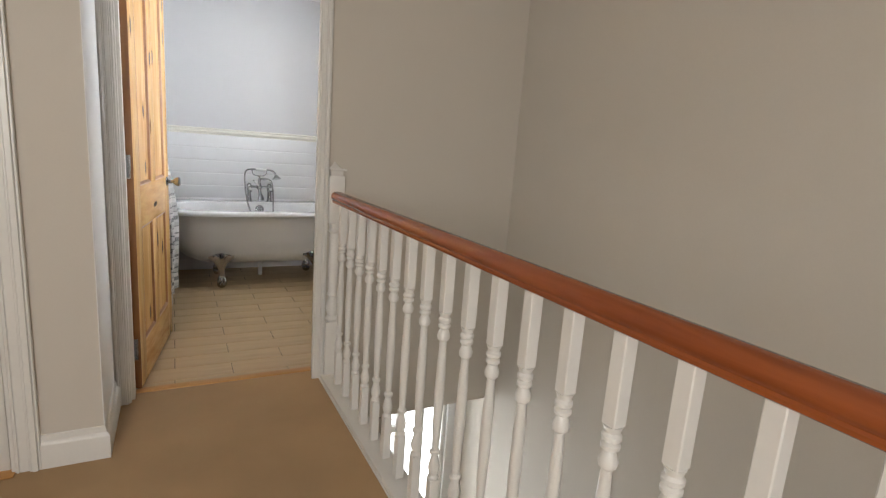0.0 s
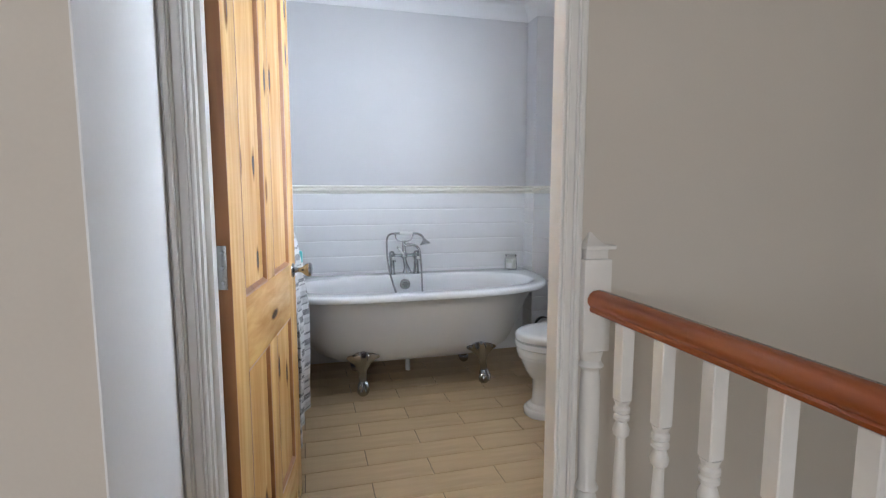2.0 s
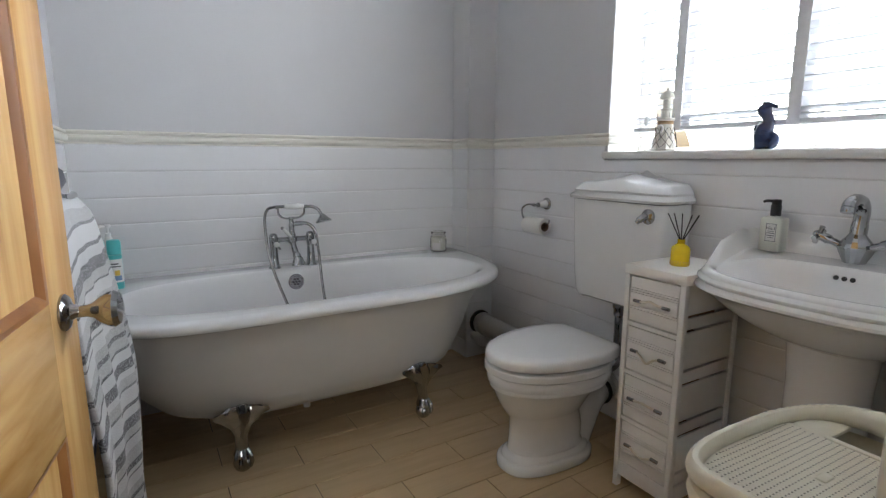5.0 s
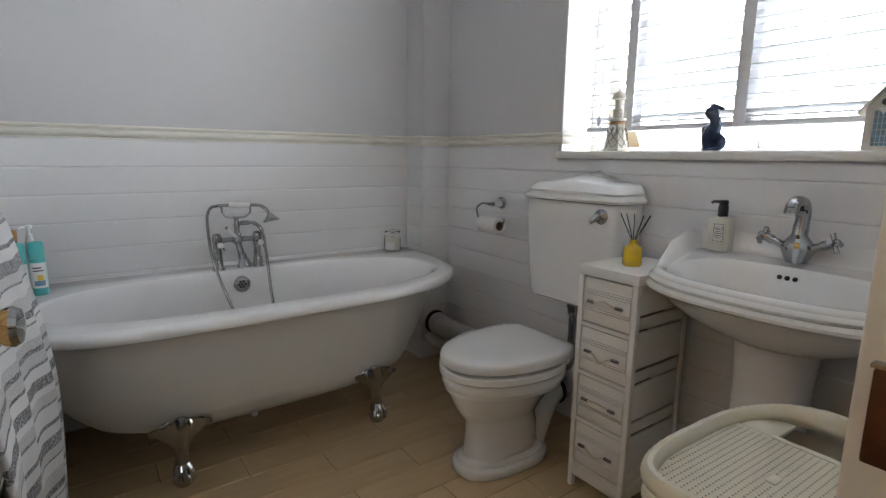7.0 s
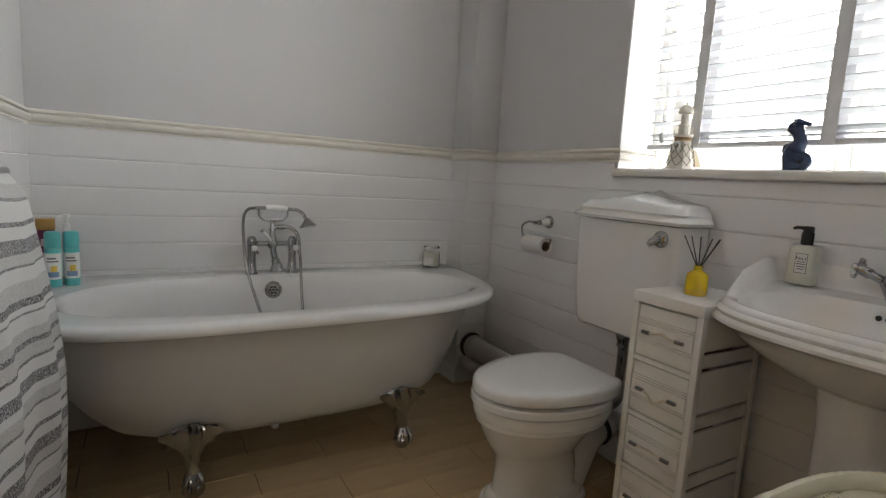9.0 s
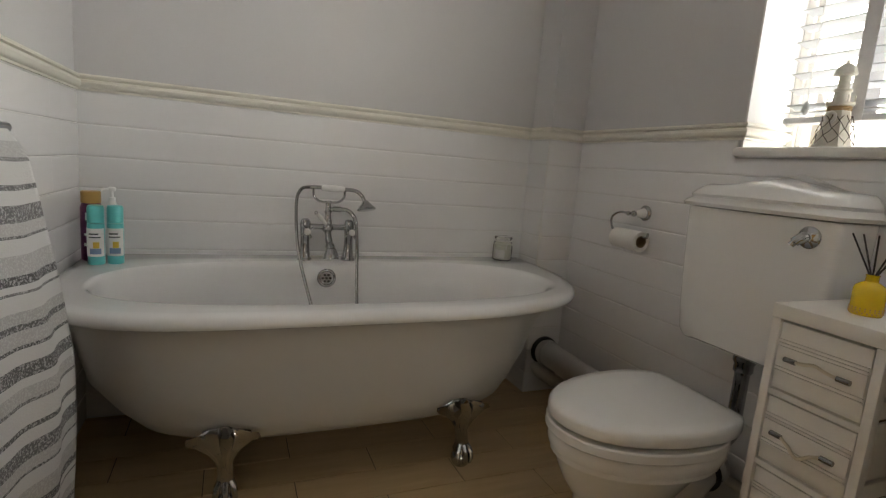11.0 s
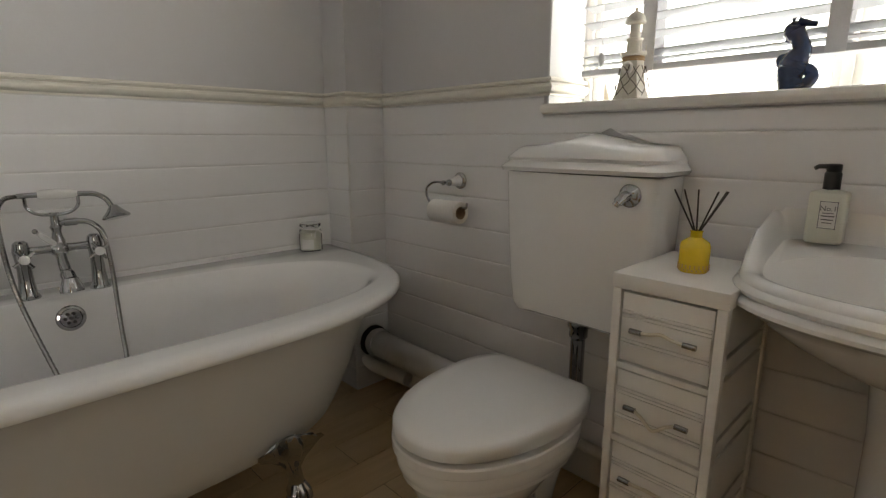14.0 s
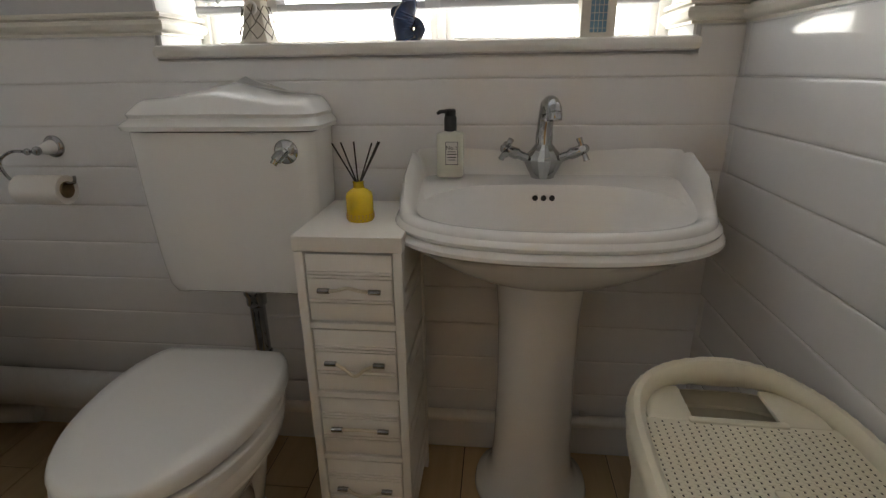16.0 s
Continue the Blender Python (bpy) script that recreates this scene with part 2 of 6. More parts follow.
def striped_towel():
    """White terry cloth with woven grey bands of uneven width along its length."""
    m = bpy.data.materials.new("striped_terry_towel")
    m.use_nodes = True
    n, l = m.node_tree.nodes, m.node_tree.links
    b = n["Principled BSDF"]
    b.inputs["Roughness"].default_value = 0.97
    uv = n.new("ShaderNodeUVMap")
    sep = n.new("ShaderNodeSeparateXYZ")
    l.new(uv.outputs["UV"], sep.inputs["Vector"])
    ramp = n.new("ShaderNodeValToRGB")
    ramp.color_ramp.interpolation = "CONSTANT"
    rep = n.new("ShaderNodeMath")
    rep.operation = "FRACT"
    mul = n.new("ShaderNodeMath")
    mul.operation = "MULTIPLY"
    mul.inputs[1].default_value = 3.0
    l.new(sep.outputs["Y"], mul.inputs[0])
    l.new(mul.outputs[0], rep.inputs[0])
    bands = [(0.0, 0.0), (0.07, 0.9), (0.09, 0.0), (0.15, 0.85), (0.22, 0.25), (0.27, 0.9), (0.285, 0.0), (0.35, 0.3), (0.43, 0.95), (0.47, 0.0), (0.50, 0.8), (0.51, 0.0), (0.58, 0.35), (0.63, 0.9), (0.66, 0.3), (0.72, 0.95), (0.735, 0.0), (0.80, 0.9), (0.86, 0.0), (0.90, 0.3), (0.96, 0.8), (0.975, 0.0)]
    els = ramp.color_ramp.elements
    while len(els) > 1:
        els.remove(els[0])
    els[0].position, els[0].color = 0.0, (0, 0, 0, 1)
    for p, v in bands[1:]:
        e = els.new(p)
        e.color = (v, v, v, 1)
    l.new(rep.outputs[0], ramp.inputs["Fac"])
    place = n.new("ShaderNodeTexCoord")
    fuzz = n.new("ShaderNodeTexNoise")
    fuzz.inputs["Scale"].default_value, fuzz.inputs["Detail"].default_value = 260, 2
    l.new(place.outputs["Object"], fuzz.inputs["Vector"])
    fleck = n.new("ShaderNodeValToRGB")
    fleck.color_ramp.elements[0].position, fleck.color_ramp.elements[1].position = 0.48, 0.62
    fleck.color_ramp.elements[0].color, fleck.color_ramp.elements[1].color = (0.07, 0.07, 0.075, 1), (0.38, 0.38, 0.39, 1)
    l.new(fuzz.outputs["Fac"], fleck.inputs["Fac"])
    mx = n.new("ShaderNodeMix")
    mx.data_type = "RGBA"
    l.new(ramp.outputs["Color"], mx.inputs[0])
    mx.inputs[6].default_value = (0.58, 0.58, 0.58, 1)
    l.new(fleck.outputs["Color"], mx.inputs[7])
    l.new(mx.outputs[2], b.inputs["Base Color"])
    bp = n.new("ShaderNodeBump")
    bp.inputs["Strength"].default_value, bp.inputs["Distance"].default_value = 0.6, 0.003
    l.new(fuzz.outputs["Fac"], bp.inputs["Height"])
    l.new(bp.outputs["Normal"], b.inputs["Normal"])
    return m


STRIPES = striped_towel()

# ---- mesh helpers ----


def finish(name, bm, mat, smooth=35):
    me = bpy.data.meshes.new(name)
    bmesh.ops.recalc_face_normals(bm, faces=bm.faces)
    bm.to_mesh(me)
    bm.free()
    me.materials.append(mat)
    if smooth:
        me.polygons.foreach_set("use_smooth", [True] * len(me.polygons))
        me.set_sharp_from_angle(angle=radians(smooth))
    return me


def thing(name, base, label, category, group="", kind=""):
    ob = new(name)
    ob.empty_display_size = 0.05
    ob.matrix_basis = Matrix.Translation(base)
    return tagged(ob, label, category, group, kind)


def part(name, bm, mat, parent, label="", smooth=35):
    ob = new(name, finish(name, bm, mat, smooth))
    ob.parent = parent
    if parent.type == "EMPTY":
        ob.matrix_parent_inverse = parent.matrix_basis.inverted()
    return tagged(ob, label)


def solid(name, bm, mat, label, category, kind="", group="", smooth=35):
    return tagged(new(name, finish(name, bm, mat, smooth)), label, category, group, kind)


def box(bm, x0, y0, z0, x1, y1, z1, bevel=0.0, segs=2):
    got = bmesh.ops.create_cube(bm, size=1)["verts"]
    for v in got:
        v.co = Vector(((x0 + x1) / 2 + v.co.x * (x1 - x0), (y0 + y1) / 2 + v.co.y * (y1 - y0), (z0 + z1) / 2 + v.co.z * (z1 - z0)))
    if bevel:
        edges = list({e for v in got for e in v.link_edges})
        bmesh.ops.bevel(bm, geom=edges, offset=bevel, segments=segs, profile=0.5, affect="EDGES")
    return bm


def boxes(*rows, bevel=0.0):
    bm = bmesh.new()
    for r in rows:
        box(bm, *r, bevel=bevel)
    return bm


def loft(bm, rings, caps=(True, True), closed=True):
    """Skins rings of points, one after another."""
    made = [[bm.verts.new(p) for p in ring] for ring in rings]
    n = len(made[0])
    for a, b in zip(made, made[1:]):
        for i in range(n if closed else n - 1):
            j = (i + 1) % n
            bm.faces.new((a[i], a[j], b[j], b[i]))
    if caps[0]:
        bm.faces.new(made[0][::-1])
    if caps[1]:
        bm.faces.new(made[-1])
    return bm


def lathe(bm, profile, at, axis=(0, 0, 1), segs=20, caps=(True, True)):
    """Turns (radius, height) pairs about an axis through a place."""
    q = Vector((0, 0, 1)).rotation_difference(Vector(axis).normalized())
    rings = [[Vector(at) + q @ Vector((r * math.cos(2 * math.pi * i / segs), r * math.sin(2 * math.pi * i / segs), h)) for i in range(segs)] for r, h in profile]
    return loft(bm, rings, caps)


def tube(bm, pts, r, segs=10, caps=True):
    """A round bar along points; r is one radius or one a point."""
    pts = [Vector(p) for p in pts]
    rs = r if isinstance(r, (list, tuple)) else [r] * len(pts)
    side, rings = None, []
    for i, p in enumerate(pts):
        d = (pts[min(i + 1, len(pts) - 1)] - pts[max(i - 1, 0)]).normalized()
        if side is None:
            side = d.orthogonal().normalized()
        side = (side - d * side.dot(d)).normalized()
        up = d.cross(side)
        rings.append([p + rs[i] * (math.cos(a) * side + math.sin(a) * up) for a in (2 * math.pi * k / segs for k in range(segs))])
    return loft(bm, rings, (caps, caps))


def curve(pts, steps=8):
    """Points on a smooth line through pts."""
    p = [Vector(v) for v in pts]
    p = [2 * p[0] - p[1], *p, 2 * p[-1] - p[-2]]
    out = []
    for i in range(1, len(p) - 2):
        a, b, c, d = p[i - 1:i + 3]
        for s in range(steps):
            t = s / steps
            out.append(0.5 * (2 * b + (c - a) * t + (2 * a - 5 * b + 4 * c - d) * t * t + (3 * b - a - 3 * c + d) * t ** 3))
    out.append(p[-2])
    return out


def ball(bm, at, rx, ry=None, rz=None, u=16, v=10):
    got = bmesh.ops.create_uvsphere(bm, u_segments=u, v_segments=v, radius=1)["verts"]
    for w in got:
        w.co = Vector(at) + Vector((w.co.x * rx, w.co.y * (ry or rx), w.co.z * (rz or rx)))
    return bm


def power(c, n):
    return math.copysign(abs(c) ** (2 / n), c)


def oval(cx, cy, ax, ay, z, n=2.0, segs=48, tilt=0.0):
    return [Vector((cx + ax * power(math.cos(a), n), cy + ay * power(math.sin(a), n), z + tilt * math.cos(a))) for a in (2 * math.pi * i / segs for i in range(segs))]


def swept(bm, profile, path, caps=True):
    """A moulding: (outward, height) pairs carried along a level path of (x, y, nx, ny), the corner's outward direction."""
    rings = [[Vector((x + nx * o, y + ny * o, h)) for o, h in profile] for x, y, nx, ny in path]
    return loft(bm, rings, (caps, caps))

# ---- structure ----
FLOOR_TOP, CEIL = 0.0, 2.5
XL, XR, YD, YB = -0.20, 1.745, 2.62, 4.935        # bathroom faces: west, window, door, bath walls
LAND_Y, STAIR_X, EDGE_X = 2.50, 1.69, 0.62        # landing face of the door wall, stairwell wall, landing edge
WIN_Y0, WIN_Y1, WIN_Z0, WIN_Z1 = 2.73, 3.985, 1.15, 2.15

wall_bath = solid("wall_bath", boxes((-0.34, YB, -0.29, 1.99, YB + 0.12, CEIL)), BATH_PAINT, "pale grey painted bathroom wall above white tiles", "wall", "structure")
wall_window = solid("wall_window", boxes(
    (XR, YD, -0.29, 1.99, WIN_Y0, CEIL), (XR, WIN_Y1, -0.29, 1.99, YB, CEIL),
    (XR, WIN_Y0, -0.29, 1.99, WIN_Y1, WIN_Z0 - 0.030), (XR, WIN_Y0, WIN_Z1, 1.99, WIN_Y1, CEIL)), BATH_PAINT,
    "pale grey painted wall with a deep window recess", "wall", "structure")
wall_west = solid("wall_west", boxes((-0.33, YD, -0.29, XL, YB, CEIL)), BATH_PAINT, "pale grey painted wall behind the towel rail", "wall", "structure")
wall_door = solid("wall_door", boxes(
    (-0.272, LAND_Y, -0.29, -0.246, YD, CEIL), (0.622, LAND_Y, -0.29, 1.99, YD, CEIL), (-0.246, LAND_Y, 2.045, 0.622, YD, CEIL)), LANDING_PAINT,
    "beige painted partition wall with a doorway", "wall", "structure")
part("room_lining", boxes((0.66, YD, 0, XR, YD + 0.003, CEIL), (-0.2, YD, 2.11, 0.66, YD + 0.003, CEIL)), BATH_PAINT, wall_door, "pale grey painted bathroom face")
pipe_boxing = solid("wall_pipe_boxing", boxes((1.572, 4.78, 0, XR, YB, CEIL)), BATH_PAINT, "pale grey boxed-in pipe corner with tiled lower half", "wall", "structure")
# white instead of beige: the bathroom window's light is put into the colour
solid("wall_return", boxes((-0.40, 2.20, 0, -0.273, LAND_Y, CEIL)), CEILING_PAINT, "short wall return beside the doorway, window light put into its white", "wall", "structure")
# added thin sheet that carries the same lit white to the corner
solid("lit_return_corner", boxes((-0.2735, 2.098, 0.124, -0.2708, 2.204, CEIL - 0.002)), CEILING_PAINT, "thin added sheet, window light on the return's corner put into its white", "trim", "structure")
solid("wall_cupboard", boxes((-0.54, 2.10, 0, -0.273, 2.20, CEIL), (-1.72, 2.10, 0, -1.36, 2.20, CEIL), (-1.36, 2.10, 2.04, -0.54, 2.20, CEIL)), LANDING_PAINT,
      "beige landing wall round a painted door", "wall", "structure")
solid("wall_landing_west", boxes((-1.84, -1.72, -0.29, -1.72, 2.20, CEIL)), LANDING_PAINT, "beige landing side wall", "wall", "structure")
# unseen opening in this wall, added to hold the landing fill lamp
solid("wall_landing_south", boxes((-1.84, -1.84, -2.65, -1.56, -1.72, CEIL), (-0.64, -1.84, -2.65, 1.81, -1.72, CEIL), (-1.56, -1.84, -2.65, -0.64, -1.72, 0.93), (-1.56, -1.84, 2.07, -0.64, -1.72, CEIL)), LANDING_PAINT,
      "plain beige landing end wall", "wall", "structure")
solid("wall_stair", boxes((STAIR_X, -1.72, -2.65, 1.81, LAND_Y, CEIL), (STAIR_X, LAND_Y, -2.65, 1.81, 2.80, -0.30)), LANDING_PAINT, "plain beige stairwell wall", "wall", "structure")
solid("wall_under_landing", boxes((0.50, -1.72, -2.65, 0.60, LAND_Y, -0.29), (0.50, LAND_Y, -2.65, 0.988, YD, -0.30), (0.86, YD, -2.65, 0.988, 2.80, -0.30)), LANDING_PAINT,
      "beige wall of the lower hall", "wall", "structure")
solid("wall_hall_end", boxes((0.86, 2.80, -2.65, 1.0, 2.90, -0.292), (1.56, 2.80, -2.65, 1.81, 2.90, -0.292)), CEILING_PAINT,
      "white lower hall wall round the front door", "wall", "structure")
solid("hall_floor", boxes((0.5, -1.72, -2.75, 1.81, 2.90, -2.65)), PLANK, "wooden floor of the lower hall", "floor", "structure")
solid("landing_floor", boxes((-1.72, -1.72, -0.29, 0.585, LAND_Y, -0.012)), CEILING_PAINT, "landing floor slab", "floor", "structure")
solid("carpet", boxes((-1.72, -1.72, -0.012, 0.600, LAND_Y + 0.085, 0.0)), CARPET, "tan short-pile fitted carpet on the landing", "carpet", "structure")
solid("bathroom_slab", boxes((-0.33, LAND_Y + 0.03, -0.285, 1.985, YB + 0.11, -0.012)), FLOOR_GROUT, "screed below the floor tiles", "floor", "structure")
solid("hall_ceiling", boxes((0.86, YD, -0.31, 1.81, 2.90, -0.292)), CEILING_PAINT, "white ceiling of the lower hall", "ceiling", "structure")
solid("ceiling_bathroom", boxes((-0.34, YD - 0.06, CEIL, 1.99, YB + 0.12, CEIL + 0.1)), CEILING_PAINT, "white painted bathroom ceiling", "ceiling", "structure")
solid("ceiling_landing", boxes((-1.84, -1.84, CEIL, 1.99, YD - 0.06, CEIL + 0.1)), CEILING_PAINT, "white painted landing ceiling", "ceiling", "structure")

# landing edge, skirting, threshold
solid("trim_landing_edge", boxes((0.600, -1.72, -0.30, 0.622, 2.497, 0.006), (0.606, -1.72, 0.006, 0.70, 2.475, 0.024), (0.622, -1.72, -0.30, 0.69, 2.475, 0.006), bevel=0.003), GLOSS_WHITE,
      "white gloss painted landing edge and base rail", "trim", "structure")
SKIRT = [(0, 0), (0.018, 0), (0.018, 0.085), (0.015, 0.094), (0.008, 0.10), (0.006, 0.118), (0, 0.122)]
bm = bmesh.new()
swept(bm, SKIRT, [(-0.457, 2.10, 0, -1), (-0.273, 2.10, 1, -1), (-0.273, 2.482, 1, 0)])
solid("baseboard_landing", bm, GLOSS_WHITE, "white gloss painted moulded skirting board", "baseboard", "structure")
solid("trim_threshold", boxes((-0.214, LAND_Y + 0.085, -0.012, 0.59, YD + 0.012, 0.006), bevel=0.003), THRESHOLD, "orange pine threshold strip in the doorway", "threshold", "structure")


def architrave(bm, edge, face, side, top, foot=0.0, wide=0.075):
    """One moulded door casing leg: steps from the opening's edge outwards, on a face looking to -y."""
    for a, b, d in ((0, 0.012, 0.013), (0.012, 0.020, 0.018), (0.020, 0.045, 0.015), (0.045, 0.052, 0.022), (0.052, 0.068, 0.026), (0.068, 0.075, 0.02)):
        a, b = a * wide / 0.075, b * wide / 0.075
        x0, x1 = sorted((edge + side * a, edge + side * b))
        box(bm, x0, face - d, foot, x1, face, top + a, bevel=0.002, segs=1)


def casing_head(bm, x0, x1, face, z, wide=0.075):
    for a, b, d in ((0, 0.012, 0.013), (0.012, 0.020, 0.018), (0.020, 0.045, 0.015), (0.045, 0.052, 0.022), (0.052, 0.068, 0.026), (0.068, wide, 0.02)):
        box(bm, x0 - wide, face - d, z + a, x1 + wide, face, z + b)


bm = bmesh.new()
architrave(bm, -0.221, LAND_Y, -1, 2.02, wide=0.052)
architrave(bm, 0.567, LAND_Y, 1, 2.02, wide=0.056)
casing_head(bm, -0.221, 0.567, LAND_Y, 2.02)
solid("trim_bathroom_architrave", bm, GLOSS_WHITE, "white gloss moulded architrave round the bathroom doorway", "architrave", "structure")
solid("trim_door_lining", boxes((-0.246, LAND_Y, 0, -0.216, YD, 2.045), (0.612, LAND_Y, 0, 0.6218, YD, 2.045), (-0.216, LAND_Y, 2.015, 0.612, YD, 2.045),
      (-0.216, LAND_Y + 0.03, 0, -0.204, YD - 0.042, 2.015), (0.582, LAND_Y + 0.0, 0, 0.612, YD - 0.048, 2.015)), GLOSS_WHITE, "white gloss door lining with stop beads", "door lining", "structure")
bm = boxes((0.626, YD, 0, 0.664, YD + 0.007, 2.10), (-0.2, YD, 2.03, 0.664, YD + 0.007, 2.10), bevel=0.002)
solid("trim_room_architrave", bm, GLOSS_WHITE, "white architrave on the bathroom side", "architrave", "structure")

# moulded dado rail and coving round the bathroom
DADO = [(-0.002, 1.174), (0.010, 1.174), (0.010, 1.180), (0.016, 1.182), (0.023, 1.189), (0.025, 1.198), (0.021, 1.206), (0.007, 1.209), (0.007, 1.213), (0.018, 1.215), (0.019, 1.221), (0.014, 1.226), (-0.002, 1.228)]
bm = bmesh.new()
swept(bm, DADO, [(XL, YD + 0.05, 1, 0), (XL, YB, 1, -1), (1.572, YB, -1, -1), (1.572, 4.78, -1, -1), (XR, 4.78, -1, -1), (XR, WIN_Y1 - 0.003, -1, -1), (1.925, WIN_Y1 - 0.003, 0, -1)])
swept(bm, DADO, [(1.925, WIN_Y0 + 0.003, 0, 1), (XR, WIN_Y0 + 0.003, -1, 1), (XR, YD, -1, 1), (0.664, YD, 0, 1)])
solid("trim_dado_rail", bm, DADO_CREAM, "cream moulded dado rail above the white tiles", "dado rail", "structure")
COVE = [(-0.002, 2.388)] + [(0.004 + 0.10 * (1 - math.cos(a)), 2.392 + 0.10 * math.sin(a)) for a in (math.pi / 2 * i / 8 for i in range(9))] + [(0.112, 2.502), (-0.002, 2.502)]
bm = bmesh.new()
swept(bm, COVE, [(XL, YD, 1, 1), (XL, YB, 1, -1), (1.572, YB, -1, -1), (1.572, 4.78, -1, -1), (XR, 4.78, -1, -1), (XR, YD, -1, 1), (XL, YD, 1, 1)], caps=False)
solid("trim_coving", bm, CEILING_PAINT, "white concave plaster coving", "coving", "structure")

# window sill board
bm = boxes((1.715, WIN_Y0 - 0.012, WIN_Z0 - 0.030, 1.995, WIN_Y1 + 0.012, WIN_Z0), bevel=0.012)
solid("window_sill", bm, GLOSS_WHITE, "white rounded window sill board", "window sill", "structure")
# plain white linings of the recess
solid("trim_window_reveal", boxes((1.743, WIN_Y1 - 0.004, WIN_Z0, 1.99, WIN_Y1 + 0.002, WIN_Z1), (1.743, WIN_Y0 - 0.002, WIN_Z0, 1.99, WIN_Y0 + 0.004, WIN_Z1),
      (1.743, WIN_Y0, WIN_Z1 - 0.004, 1.99, WIN_Y1, WIN_Z1 + 0.002)), CEILING_PAINT, "bright white window reveal", "window reveal", "structure")


def window_unit():
    w = thing("window_1", (1.95, 3.36, WIN_Z0), "white plastic two-light window behind a blind", "window", kind="structure")
    a, b, c, d = WIN_Y0 + 0.004, WIN_Y1 - 0.004, WIN_Z0, WIN_Z1 - 0.004
    f, g = 0.028, 0.02
    part("window_frame", boxes((1.925, a, c, 1.985, a + f, d), (1.925, b - f, c, 1.985, b, d), (1.925, a + f, c - 0.03, 1.985, b - f, c + 0.010), (1.925, a + f, d - f, 1.985, b - f, d),
         (1.925, 3.300, c + 0.010, 1.985, 3.322, d - f), bevel=0.004), GLOSS_WHITE, w)
    for y0, y1 in ((a + f, 3.300), (3.322, b - f)):
        part("sash", boxes((1.935, y0, c + 0.010, 1.975, y0 + g, d - f), (1.935, y1 - g, c + 0.010, 1.975, y1, d - f),
             (1.935, y0 + g, c + 0.010, 1.975, y1 - g, c + 0.017), (1.935, y0 + g, d - f - g, 1.975, y1 - g, d - f), bevel=0.003), GLOSS_WHITE, w)
        pane = part("pane", boxes((1.952, y0 + g, c + 0.017, 1.956, y1 - g, d - f - g)), GLASS, w, "clear glass pane", smooth=0)
        pane.visible_shadow = False


window_unit()


def front_door():
    d = thing("front_door", (1.28, 2.85, -2.65), "white glazed front door in the lower hall", "door")
    part("door_frame", boxes((1.0, 2.82, -2.65, 1.03, 2.88, -0.312), (1.53, 2.82, -2.65, 1.56, 2.88, -0.312), (1.03, 2.82, -0.34, 1.53, 2.88, -0.312), (1.20, 2.81, -2.65, 1.235, 2.88, -0.34), bevel=0.004), GLOSS_WHITE, d)
    part("rail", boxes((1.03, 2.83, -0.62, 1.20, 2.87, -0.58), (1.235, 2.83, -2.65, 1.53, 2.87, -2.2), (1.03, 2.83, -2.65, 1.20, 2.87, -2.2), bevel=0.004), GLOSS_WHITE, d)
    part("glazing_bar", boxes((1.36, 2.83, -2.2, 1.40, 2.87, -0.34), bevel=0.004), GLOSS_WHITE, d)
    for x0, x1 in ((1.03, 1.20), (1.235, 1.36), (1.40, 1.53)):
        g = part("pane", boxes((x0, 2.848, -2.2, x1, 2.852, -0.34)), GLASS, d, "bright glass pane", smooth=0)
        g.visible_shadow = False


front_door()

# ---- landing things ----


def cupboard_door():
    d = thing("door_2", (-0.95, 2.13, 0), "closed beige painted landing door in a white frame", "door", kind="structure")
    bm = bmesh.new()
    architrave(bm, -0.54, 2.10, 1, 2.02, wide=0.083)
    architrave(bm, -1.36, 2.10, -1, 2.02)
    casing_head(bm, -1.36, -0.54, 2.10, 2.02)
    part("architrave", bm, GLOSS_WHITE, d)
    part("lining", boxes((-0.60, 2.105, 0, -0.545, 2.16, 2.04), (-1.40, 2.105, 0, -1.345, 2.16, 2.04), (-1.345, 2.105, 2.0, -0.6, 2.16, 2.04), bevel=0.003), GLOSS_WHITE, d)
    part("leaf", boxes((-1.343, 2.135, 0.008, -0.603, 2.17, 1.998), bevel=0.004), LANDING_PAINT, d)
    bm = boxes((-0.580, 2.098, 0.845, -0.552, 2.106, 0.94), bevel=0.002)
    part("hinge", bm, BROWN_METAL, d, "antique bronze hinge plate")
    return d


cupboard_door()
solid("trim_cupboard_threshold", boxes((-1.35, 2.06, 0.0, -0.53, 2.135, 0.007), bevel=0.003), THRESHOLD, "orange pine threshold strip", "threshold", "structure")
sw = thing("light_switch", (-0.703, 2.133, 1.18), "square light switch plate with steel rim, brown reflection put into its colour", "light switch")
# brown of this plate is the floor's reflection in chrome, set as colour
part("plate", boxes((-0.746, 2.127, 1.137, -0.660, 2.135, 1.223), bevel=0.002), BROWN_METAL, sw)
for x0, x1 in ((-0.664, -0.659), (-0.747, -0.742)):
    part("rim", boxes((x0, 2.125, 1.135, x1, 2.135, 1.225)), STEEL, sw, "thin steel rim")
part("rocker", boxes((-0.709, 2.123, 1.172, -0.697, 2.128, 1.188), bevel=0.001), LABEL, sw, "small white rocker")


